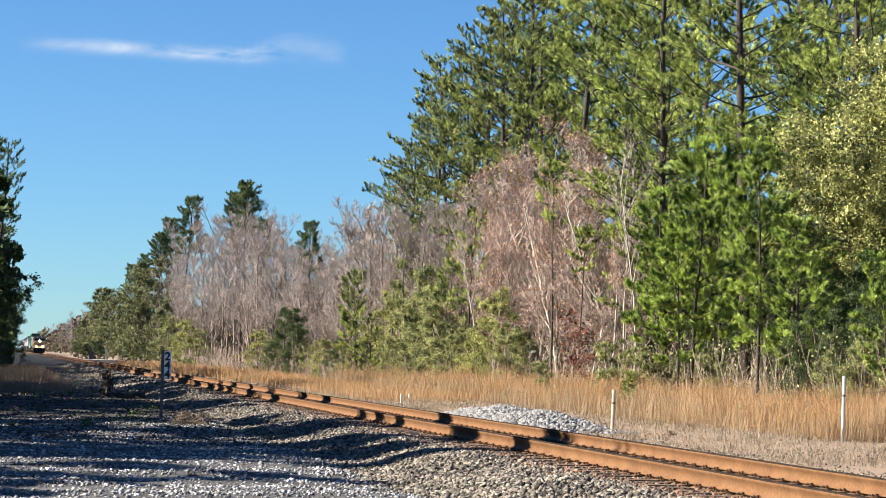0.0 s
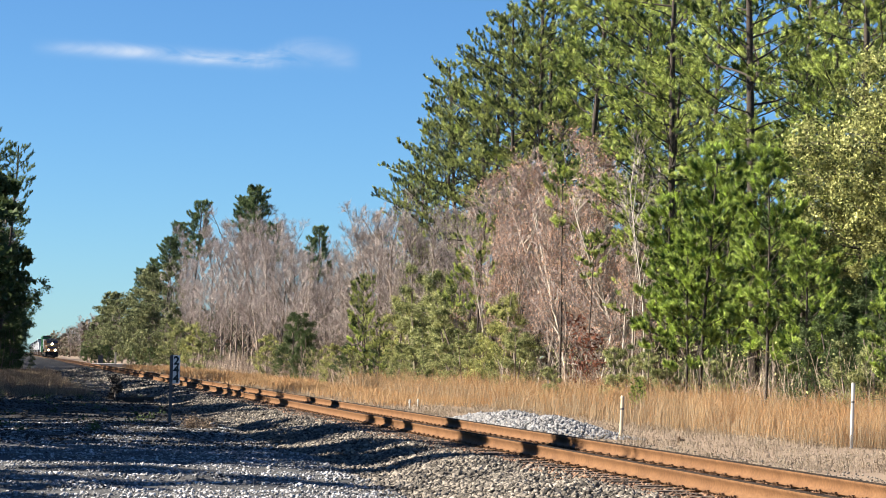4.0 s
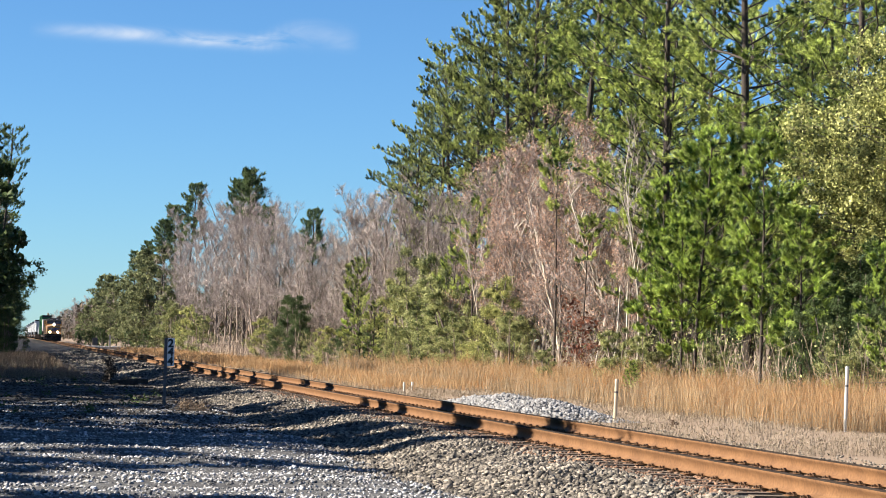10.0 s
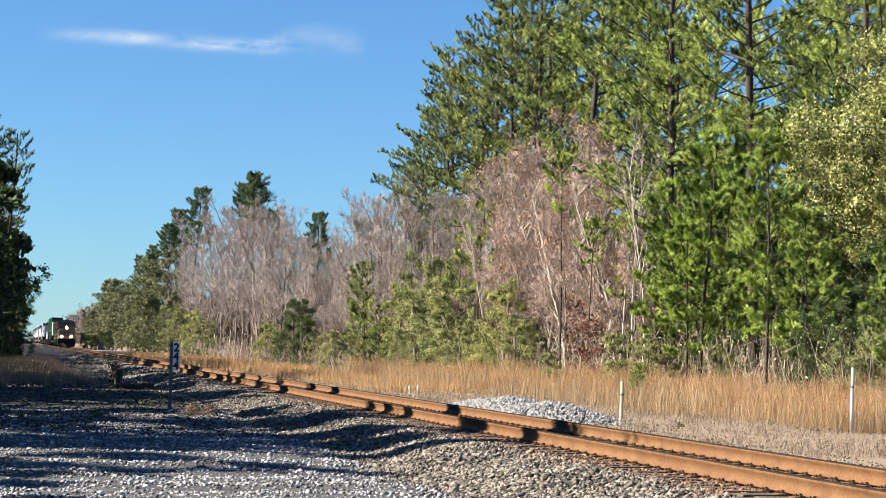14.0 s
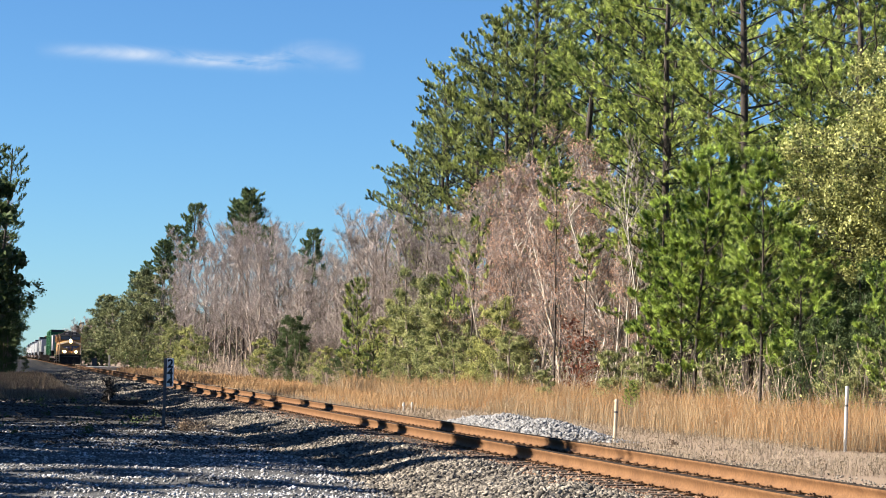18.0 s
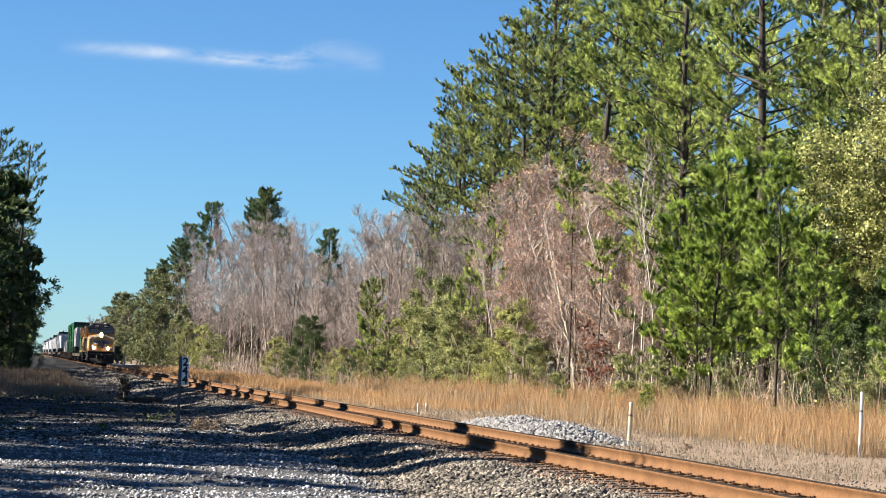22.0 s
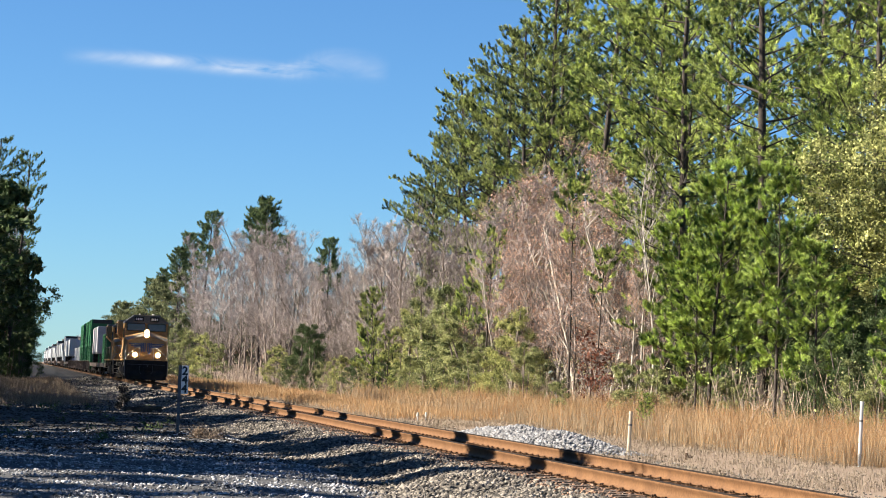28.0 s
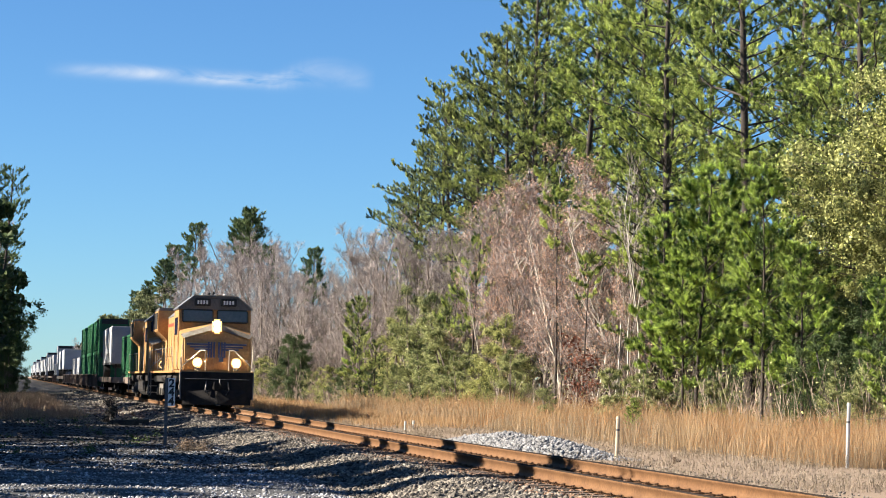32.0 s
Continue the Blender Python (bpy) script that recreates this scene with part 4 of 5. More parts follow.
stand("yellow_green_bush", (GREEN[1], GREEN[1], GREEN[2]), ((22.5, 125.2, 7.8), (22.7, 121.6, 6.4), (22.5, 104.8, 5.5), (22.0, 126.4, 4.9), (22.2, 100.7, 3.7), (22.1, 106.5, 3.4), (22.7, 117.1, 5.4), (21.9, 119.6, 3.9), (22.7, 133.1, 6.1),), "yellow-green leafy small tree at the grass edge", "bush", "yellow-green small trees", seed=4)
FARG = [(leafy_meshes(131 + i, 14, 4.6, 240, 48, 0.135, M_GREY_BARK, lf, 0.04, 0.7), 14) for i, lf in enumerate((M_LEAF_OLIVE, M_LEAF_OLIVE, M_LEAF_OLIVE))]
stand("evergreen_tree", FARG, ((20.0, 411.1, 15.0), (20.0, 470.4, 15.7), (20.0, 549.5, 13.9), (21.0, 383.3, 16.1), (20.0, 610.9, 10.7), (22.0, 361.0, 17.1), (21.0, 693.1, 6.7), (21.0, 318.7, 16.1), (20.5, 358.1, 10.7), (20.0, 382.2, 7.5), (20.5, 455.9, 15.3), (20.5, 305.4, 7.9), (22.0, 566.4, 15.7),), "dull green leafy tree beside the distant track", "tree", "green trees down the line")
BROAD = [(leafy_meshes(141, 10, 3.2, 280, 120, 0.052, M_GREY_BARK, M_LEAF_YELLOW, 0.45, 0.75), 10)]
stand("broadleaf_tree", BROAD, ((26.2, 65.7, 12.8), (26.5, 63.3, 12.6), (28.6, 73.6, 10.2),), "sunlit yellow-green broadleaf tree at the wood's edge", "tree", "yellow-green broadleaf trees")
stand("evergreen_bush", GREEN[:1], ((23.8, 63.6, 3.8), (24.1, 65.8, 3.1), (24.8, 63.0, 4.6), (24.3, 61.5, 3.6), (25.6, 66.5, 5.2)), "dark evergreen bush in the shade of a broadleaf tree", "bush", "evergreen bushes", seed=41)
RUSTY = [((*bare_meshes(98, 3, 0.7, M_GREY_BARK, M_TWIG, 2, M_LEAF_RED, 0.09, 420, 0.1, 1, 8),), 3)]
stand("rusty_sapling", RUSTY, ((22.8, 89.9, 3.5), (22.6, 87.2, 2.3),), "small sapling with rust-red withered leaves", "sapling", "rusty saplings", ("trunk", "crown", "foliage"))
stand("evergreen_bush", GREEN[:1], ((-0.5, 186, 4.2), (-0.2, 200, 4.6), (-1.3, 176, 3.6), (0.0, 214, 4.8), (-2.6, 168, 3.4), (-3.4, 160, 3.0)), "dark bush at the foot of shaded trees", "bush", "evergreen bushes", seed=61)
SHADE = [(leafy_meshes(151 + i, 12, 4.2, 150, 34, 0.21, M_GREY_BARK, M_LEAF_DARK, 0.03, 0.75), 12) for i in range(2)]
FRONT = [(leafy_meshes(155 + i, 12, 4.0, 150, 80, 0.10, M_GREY_BARK, M_LEAF_DARK, 0.03, 0.75), 12) for i in range(2)]
stand("bare_tree", BARE, ((-2.2, 207, 14), (-2.4, 199, 12), (-2.8, 230, 13)), "leafless tree among dark evergreens beside the track", "bare tree", "bare trees of the wood", ("trunk", "crown"), 44)
stand("shaded_tree", FRONT, ((-3.5, 196, 12.5), (-3.2, 208, 12), (-4, 188, 11.5), (-3.7, 225, 12), (-3.8, 250, 12), (-3.8, 285, 12.5), (-3.6, 330, 13), (-3.4, 390, 13), (-2.8, 460, 14), (-2.2, 540, 14), (-6, 178, 11), (-2.8, 200, 6), (-2.4, 215, 5), (-4.4, 203, 15), (-6.0, 194, 15.5), (-4.4, 218, 14)), "dark shaded evergreen tree beside the track", "tree", "shaded trees beside the track")
LINE = [(pine_meshes("pine", 61 + i, 20, 0.32, 3.8, 70, 26, 0.26, 0.04, M_NEEDLE_DARK, 0.4, 0.4, fan=0.8, along=0.35, dense=1.4), 20) for i in range(2)]
# row added mostly out of view to keep the distant track in shade
stand("shaded_tree", SHADE, ((-8.9, 167, 16.6), (-7.1, 176, 18.0), (-7.0, 185, 18.2), (-8.2, 195, 17.5), (-7.8, 206, 18.9), (-10.3, 214, 16.4), (-8.7, 227, 18.4), (-7.5, 234, 19.0), (-10.5, 243, 18.7), (-7.7, 253, 16.4), (-9.8, 262, 17.1), (-7.4, 271, 19.5), (-7.0, 280, 17.5), (-8.8, 290, 17.7), (-6.9, 299, 18.4), (-10.5, 311, 19.6), (-10.1, 318, 16.3), (-8.6, 328, 16.3), (-8.8, 341, 17.7), (-9.2, 349, 16.4), (-8.4, 357, 18.4), (-6.7, 366, 18.2), (-8.3, 376, 17.1), (-6.5, 388, 16.5), (-7.8, 398, 16.9), (-8.2, 404, 17.5), (-8.0, 415, 19.1), (-10.6, 424, 19.5), (-8.4, 434, 17.6), (-6.6, 444, 16.1)), "tall dark tree in the row beside the track", "tree", "shaded trees beside the track", seed=31)
stand("shaded_tree", SHADE, ((-7.4, 459, 17.7), (-10.0, 471, 17.3), (-10.6, 483, 16.4), (-7.5, 491, 19.1), (-7.4, 504, 18.8), (-9.9, 516, 17.7), (-10.0, 528, 17.6), (-9.3, 538, 17.5), (-8.0, 547, 19.4), (-9.8, 557, 19.9), (-10.2, 572, 19.9), (-8.3, 579, 16.2), (-10.1, 592, 18.4), (-6.7, 602, 16.6), (-8.5, 613, 16.3), (-8.5, 626, 16.3), (-9.0, 637, 19.1), (-9.3, 649, 16.7), (-7.8, 659, 19.5), (-8.8, 667, 16.2), (-8.6, 679, 18.5), (-10.6, 692, 16.9)), "tall dark tree in the distant row beside the track", "tree", "shaded trees beside the track", seed=32)
stand("evergreen_bush", GREEN[:1], ((14.5, 372, 3.2), (15.5, 395, 3.6), (14.2, 420, 3), (16, 450, 4), (14.5, 480, 3.4), (17, 340, 3), (18, 310, 3.2), (15, 530, 4)), "low dark bush beside the distant track", "bush", "evergreen bushes", seed=51)
stand("lineside_pine", LINE, ((-1.6, 198, 19.6), (-4.2, 190, 20), (-2.6, 222, 18), (-5.5, 182, 18)), "tall pine against the sky beside the track", "pine tree", "pines in shade beside the track", seed=8)
ROAD = [(leafy_meshes(161 + i, 12, 3.3, 110, 42, 0.17, M_GREY_BARK, M_LEAF_DARK, 0.08, 0.75), 12) for i in range(3)]
# unseen trees beyond the road, placed so their shade falls over the gravel and the rails
stand("roadside_tree", ROAD, ((-13.8, 7.4, 12.2), (-13.5, 12.8, 11.5), (-12.7, 16.0, 12.0), (-12.0, 21.2, 10.2), (-14.1, 27.2, 10.8), (-13.5, 30.8, 12.0), (-13.0, 35.7, 14.4), (-13.0, 39.2, 15.6), (-15.9, 44.3, 16.8), (-13.1, 49.3, 15.2), (-12.3, 53.2, 12.8), (-14.2, 61.0, 13.9), (-15.6, 64.1, 13.2), (-12.1, 67.1, 15.6), (-14.8, 72.7, 16.6), (-14.6, 76.7, 15.6), (-12.4, 81.8, 15.9), (-12.6, 87.2, 16.7), (-15.3, 91.2, 16.4), (-12.4, 96.5, 15.6), (-15.2, 100.5, 16.3), (-14.9, 104.8, 14.3), (-12.0, 110.0, 14.4), (-14.4, 114.5, 14.5), (-12.9, 117.9, 21.0), (-13.5, 121.9, 18.3), (-14.7, 128.1, 21.1), (-14.0, 133.4, 21.4), (-15.7, 136.3, 20.1), (-15.2, 140.3, 19.5), (-15.4, 146.3, 18.3), (-14.7, 151.5, 21.3), (-14.5, 156.2, 19.7), (-13.4, 159.8, 20.1), (-13.5, 164.5, 21.3), (-14.3, 169.0, 20.5)), "leafy roadside tree that shades the gravel", "tree", "roadside trees", seed=9)
# unseen second row, added to narrow the sunlit gaps on the ground
stand("roadside_tree", ROAD, ((-18.2, 37.4, 16.8), (-17.3, 41.8, 16.0), (-17.9, 46.9, 15.8), (-17.5, 52.0, 14.5), (-18.1, 53.6, 13.6), (-17.2, 61.8, 14.6), (-17.6, 67.2, 16.4), (-18.3, 71.5, 17.0), (-17.0, 76.0, 16.6), (-17.9, 80.7, 17.2), (-17.3, 85.4, 17.6), (-18.4, 90.2, 17.8), (-17.2, 95.0, 17.3), (-18.0, 100.1, 17.6), (-17.4, 105.3, 17.2), (-18.2, 110.4, 17.5), (-17.6, 115.2, 18.0)), "unseen second-row tree added to thicken the shade", "tree", "roadside trees", seed=29)
# unseen low row, added to shade the road but not the ballast
stand("roadside_tree", ROAD, ((-10.2, 44.5, 9.6), (-9.7, 48.3, 10.2), (-10.4, 52.0, 9.9), (-9.8, 55.6, 10.4), (-10.1, 62.0, 9.8), (-9.6, 66.2, 10.5), (-10.3, 70.4, 10.2), (-9.9, 75.0, 10.8), (-10.2, 80.0, 10.6), (-9.7, 85.2, 11.0), (-10.0, 90.6, 10.8), (-10.3, 96.0, 11.2)), "unseen low tree added to shade the road", "tree", "roadside trees", seed=39)
stand("roadside_tree", SHADE, ((-25.6, -11.5, 16.0), (-25.6, -3.6, 16.3), (-28.3, -0.7, 16.4), (-24.0, 8.4, 14.3), (-30.5, 14.3, 15.4), (-32.9, 21.3, 14.5), (-23.8, 26.7, 15.9), (-25.0, 32.8, 14.3), (-31.7, 41.3, 14.0), (-30.9, 48.9, 14.5), (-24.3, 55.9, 14.7), (-27.6, 62.4, 20.0), (-23.6, 66.0, 20.1), (-24.1, 75.7, 18.9), (-31.3, 79.8, 18.4), (-30.0, 85.3, 19.8), (-26.2, 91.6, 19.0), (-24.8, 99.4, 19.4), (-28.2, 106.1, 20.1), (-23.2, 111.6, 18.1), (-24.6, 121.0, 18.1), (-29.3, 127.8, 19.7), (-32.5, 131.2, 18.5), (-31.0, 141.6, 20.3), (-23.6, 148.1, 19.0), (-27.8, 152.4, 20.3), (-25.5, 158.0, 20.4), (-32.6, 167.6, 20.8)), "tall leafy tree of the wood beyond the road", "tree", "roadside trees", seed=19)


def undergrowth():
    """Tangled leafless brush at the foot of the wood."""
    rng = np.random.default_rng(77)
    n = 18000
    y = scatter_y(n, 50, 330, rng, 1.6)
    x = rng.uniform(22.3, 31, n) - 2.5 * ss(100, 150, y)
    p = np.stack([x, y, ground_z(x, y) - 0.05], -1)
    d = unit(np.stack([rng.normal(0, 0.3, n), rng.normal(0, 0.3, n), np.ones(n)], -1))
    ln = (0.5 + 2.4 * rng.uniform(0, 1, n) ** 2)[:, None]
    q = p + d * ln
    segs = [(p[i], q[i], 0.010, 0.004) for i in range(n)]
    for i in range(n):
        for _ in range(2):
            b = p[i] + d[i] * ln[i] * rng.uniform(0.3, 0.95)
            segs.append((b, b + unit(d[i] + rng.normal(0, 0.6, 3)) * rng.uniform(0.2, 0.7), 0.008, 0.004))
    v, f = ribbons(segs, rng)
    tagged(part("undergrowth", mesh_of("undergrowth", v, f, M_BRUSH), None, None), "tangle of leafless brush under the trees", "undergrowth", kind="stuff")
    n = 9000
    y = scatter_y(n, 52, 140, rng, 1.5)
    pts = np.stack([rng.uniform(22.4, 27, n), y, 0.3 + 2.3 * rng.uniform(0, 1, n) ** 1.4], -1)
    v, f = flakes(pts, np.full(n, 0.055), rng, 1.7)
    tagged(part("brush_leaves", mesh_of("brush_leaves", v, f, M_LEAF), None, None), "sparse pale leaves on the brush under the trees", "undergrowth", kind="stuff")


undergrowth()

# ---- far woods ----


def far_woods():
    """Woods too far off to tell tree from tree."""
    rng = np.random.default_rng(5)
    pts = []
    for k in range(420):
        side = 1 if k % 2 else -1
        y = rng.uniform(560, 1900)
        x = TRACK + side * rng.uniform(13, 60)
        h = rng.uniform(9, 17)
        m = 150
        a = rng.normal(0, 1, (m, 3))
        p = unit(a) * (rng.uniform(0.3, 1, (m, 1)) ** 0.5) * np.array([3.6, 3.6, h * 0.48]) + np.array([x, y, h * 0.5])
        pts.append(p)
    for k in range(260):
        x, y = rng.uniform(30, 75), rng.uniform(40, 560)
        h = rng.uniform(8, 13)
        m = 55
        p = unit(rng.normal(0, 1, (m, 3))) * (rng.uniform(0.3, 1, (m, 1)) ** 0.5) * np.array([3.4, 3.4, h * 0.48]) + np.array([x, y, h * 0.5])
        pts.append(p)
    pts = np.concatenate(pts)
    v, f = flakes(pts, np.full(len(pts), 0.95), rng, 1.5)
    tagged(part("far_woods", mesh_of("far_woods", v, f, M_TWIG_FAR), None, None), "hazy brown and green woods in the distance", "woods", kind="stuff")


M_TWIG_FAR = mat("far_wood_mix", (0.035, 0.045, 0.02), (0.16, 0.115, 0.085), 0.05, 0.9, bump=0, island=0.35, thin=0.1, fine=5)
far_woods()

# ---- grass ----


def grass(name, n, x0, x1, y0, y1, h, width, material, label, power=1.5, clump=0.25, plumes=0):
    rng = np.random.default_rng(len(name) + n)
    k = n // 14
    cx, cy = rng.uniform(x0, x1, k), scatter_y(k, y0, y1, rng, power)
    i = rng.integers(0, k, n)
    x, y = cx[i] + rng.normal(0, clump, n), cy[i] + rng.normal(0, clump, n)
    patch = 0.78 + 0.3 * np.sin(cx * 1.7 + 2 * np.sin(cy * 0.23)) * np.sin(cy * 0.45 + cx * 0.6)
    tall = (h * patch * (0.6 + 0.45 * rng.uniform(0, 1, k)))[i] * rng.uniform(0.55, 1.1, n)
    base = np.stack([x, y, ground_z(x, y) - 0.03], -1)
    a = rng.uniform(0, math.pi, n)
    w = width * (1 + (y - y0) / 90.0)
    side = np.stack([np.cos(a), np.sin(a), 0 * a], -1) * w[:, None] / 2
    lean = np.stack([rng.normal(0, 0.2, n), rng.normal(0, 0.2, n), np.ones(n)], -1) * tall[:, None]
    mid = base + lean * np.array([0.35, 0.35, 0.6])
    v = np.stack([base - side * 0.6, base + side * 0.6, mid + side, base + lean, mid - side], 1)
    f = (np.array([[0, 1, 2], [0, 2, 4], [4, 2, 3]])[None] + (np.arange(n) * 5)[:, None, None]).reshape(-1, 3)
    tagged(part(name, mesh_of(name, v.reshape(-1, 3), f, material), None, None), label, "grass", kind="stuff")
    if plumes:
        j = rng.integers(0, n, plumes)
        p = base[j] + lean[j] * rng.uniform(0.3, 1.05, (plumes, 1)) + rng.normal(0, 0.04, (plumes, 3))
        v, f = flakes(p, np.full(plumes, 0.017) * (1 + (p[:, 1] - y0) / 120.0), rng, 2.0, np.array([0, 0, 0.8]))
        tagged(part("grass_plumes", mesh_of("grass_plumes", v, f, material), None, None), "feathery seed heads of " + label, "grass", kind="stuff")


grass("dry_grass", 90000, 18.6, 26.5, 50, 130, 1.5, 0.0075, M_GRASS, "tall orange-brown dry grass before the wood", 1.2, 0.3, 170000)
grass("pale_tall_grass", 40000, 18.0, 26.0, 49, 130, 1.3, 0.0075, M_GRASS_PALE, "pale dry stalks among orange grass", 1.2, 0.5, 80000)
grass("distant_dry_grass", 64000, 13.5, 23, 85, 300, 0.72, 0.0085, M_GRASS, "orange dry grass along the distant track", 1.3, 0.4, 26000)
grass("short_pale_grass", 15000, 11.4, 19, 36, 130, 0.3, 0.008, M_GRASS_WEED, "short grey-brown dead weeds beside the ballast", 1.4, 0.25, 42000)
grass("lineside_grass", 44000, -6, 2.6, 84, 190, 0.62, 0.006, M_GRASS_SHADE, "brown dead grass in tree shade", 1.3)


def sapling():
    t = thing("cedar_sapling", "small dark cedar sapling in the shade", "sapling", pose(3.35, 80.9, 0))
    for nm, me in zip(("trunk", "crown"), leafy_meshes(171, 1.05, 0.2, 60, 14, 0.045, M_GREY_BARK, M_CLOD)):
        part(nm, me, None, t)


sapling()


def dead_branch():
    """Dry branch caught in the weeds beside the tall post."""
    rng = np.random.default_rng(12)
    t = thing("dead_branch", "dry dead branch leaning in the weeds beside a white post", "branch", pose(19.35, 50.6, -0.1))
    sg, pts, d = grow(np.array([0.9, 0.5, 0.0]), unit(np.array([0.25, 0, 0.5])), 1.7, 0.02, rng, 0.05, 0.0, 5)
    sg2, _, _ = grow(np.array(pts[4]), unit(np.array([-0.7, 0, -0.12])), 0.9, 0.014, rng, 0.06, 0.0, 4)
    part("stem", mesh_of("stem", *tubes(sg, 6), M_GREY_BARK, True), None, t)
    part("twig", mesh_of("twig", *tubes(sg2, 5), M_GREY_BARK, True), None, t)


dead_branch()


def weed_clump(x, y, h, seed):
    t = thing("weed_clump", "small olive weed clump at the foot of the ballast", "weeds", pose(x, y, 0), "weed clumps")
    for nm, me in zip(("stems", "leaves"), leafy_meshes(seed, h, h * 0.3, 40, 18, 0.025, M_GREY_BARK, M_GRASS_SHADE)):
        part(nm, me, None, t)


weed_clump(3.98, 50.6, 0.5, 175)
weed_clump(4.12, 52.2, 0.4, 176)

# ---- train ----
TRAIN = []


def carried_by_train(ob, y):
    """Remembers a thing of the train and its place behind the leading end."""
    TRAIN.append((ob, y))
    return ob


def locomotive():
    t = thing("locomotive", "yellow and grey diesel locomotive with lit headlights", "locomotive", group="locomotives")
    part("underframe", box(-1.35, 1.35, 0.6, 21.6, 1.02, 1.45, 0.03), M_GRIME, t)
    part("walkway", box(-1.55, 1.55, 0.35, 21.9, 1.45, 1.56, 0.015), M_YELLOW, t)
    part("pilot", prism([(-1.5, 0.35), (1.5, 0.35), (1.52, 1.5), (-1.52, 1.5)], "y", 0.3, 0.55, 0.02), M_GRIME, t, "dark grimy pilot plate")
    plow = bmesh.new()
    for s in (-1, 1):
        q = [plow.verts.new(p) for p in ((0, -0.15, 0.12), (s * 1.45, 0.35, 0.12), (s * 1.45, 0.35, 0.75), (0, 0.15, 0.75), (0, 0.05, 0.12), (s * 1.4, 0.5, 0.12), (s * 1.4, 0.5, 0.75), (0, 0.35, 0.75))]
        for a in ((0, 1, 2, 3), (4, 5, 6, 7), (0, 1, 5, 4), (3, 2, 6, 7), (1, 2, 6, 5), (0, 3, 7, 4)):
            plow.faces.new([q[i] for i in a])
    part("snowplough", plow, M_GRIME, t)
    cp = box(-0.14, 0.14, -0.45, 0.3, 0.78, 1.02, 0.03)
    add_box(cp, -0.22, 0.05, -0.6, -0.35, 0.72, 1.08, 0.04)
    part("coupler", cp, M_GRIME, t, "rusty steel coupler")
    for s in (-1, 1):
        part("air_hose", rods([((s * 0.45, 0.28, 1.1), (s * 0.5, 0.1, 0.75)), ((s * 0.5, 0.1, 0.75), (s * 0.35, 0.05, 0.55))], 0.03), M_BLACK, t)
    # nose and cab
    nose = bmesh.new()
    f0 = [(-1.40, 0.95, 1.56), (1.40, 0.95, 1.56), (1.40, 0.97, 2.95), (0, 1.0, 3.35), (-1.40, 0.97, 2.95)]
    f1 = [(-1.52, 1.20, 1.56), (1.52, 1.20, 1.56), (1.52, 1.25, 3.1), (0, 1.3, 3.56), (-1.52, 1.25, 3.1)]
    f2 = [(-1.53, 2.2, 1.56), (1.53, 2.2, 1.56), (1.53, 2.2, 3.28), (0, 2.2, 3.66), (-1.53, 2.2, 3.28)]
    rings = [[nose.verts.new(p) for p in r] for r in (f0, f1, f2)]
    nose.faces.new(rings[0]), nose.faces.new(rings[2][::-1])
    for a, b in ((0, 1), (1, 2)):
        for i in range(5):
            j = (i + 1) % 5
            nose.faces.new((rings[a][i], rings[b][i], rings[b][j], rings[a][j]))
    bmesh.ops.bevel(nose, geom=list(nose.edges), offset=0.05, segments=2, affect="EDGES")
    part("nose", nose, M_YELLOW, t, "bright yellow nose")
    cab = [(-1.55, 1.56), (1.55, 1.56), (1.55, 4.25), (0.92, 4.75), (-0.92, 4.75), (-1.55, 4.25)]
    part("cab", prism(cab, "y", 2.15, 4.9, 0.04), M_YELLOW, t)
    roof = [(-1.61, 4.25), (-0.94, 4.79), (0.94, 4.79), (1.61, 4.25), (1.59, 4.19), (0.92, 4.72), (-0.92, 4.72), (-1.59, 4.19)]
    part("cab_roof", prism(roof, "y", 1.95, 4.95), M_GREY, t, "grey cab roof")
    part("cab_brow", prism([(-1.56, 4.2), (1.56, 4.2), (1.56, 4.26), (0.93, 4.76), (-0.93, 4.76), (-1.56, 4.26)], "y", 2.06, 2.2, 0.01), M_GREY, t)
    for s in (-1, 1):
        a, b = sorted((s * 0.07, s * 1.42))
        w = part("windshield", box(a, b, 2.0, 2.14, 3.62, 4.2, 0.05), M_BLACK, t, "dark framed windshield")
        part("pane", box(a + 0.06, b - 0.06, 1.985, 2.0, 3.68, 4.14, 0.004), M_GLASS, w)
        a, b = sorted((s * 1.552, s * 1.575))
        for y0, y1 in ((2.7, 3.4), (3.5, 4.2)):
            part("side_window", box(a, b, y0, y1, 3.1, 3.85), M_GLASS, t)
        part("number_board", box(s * 0.56 - 0.34, s * 0.56 + 0.34, 1.88, 2.06, 4.34, 4.66, 0.02), M_BLACK, t)
        for i in range(4):
            part("number_bar", box(s * 0.56 - 0.23 + 0.125 * i, s * 0.56 - 0.15 + 0.125 * i, 1.872, 1.88, 4.42, 4.58), M_SIGN, t)
        # stripe that rises to the middle over the nose
        st = bmesh.new()
        q = [st.verts.new(p) for p in ((s * 1.42, 0.945, 2.93), (s * 0.1, 0.98, 3.32), (s * 0.1, 1.27, 3.56), (s * 1.53, 1.20, 3.1))]
        st.faces.new(q)
        bmesh.ops.solidify(st, geom=list(st.faces), thickness=0.03)
        part("nose_stripe", st, M_RAILING, t, "pale stripe over the nose")
        # emblem wing as plain bars, and grille
        for i, (wd, z) in enumerate(((1.05, 2.64), (0.9, 2.53), (0.72, 2.42))):
            a, b = sorted((s * 0.25, s * (0.22 + wd)))
            part("emblem_bar", box(a, b, 0.925, 0.95, z, z + 0.075), M_BLUE, t)
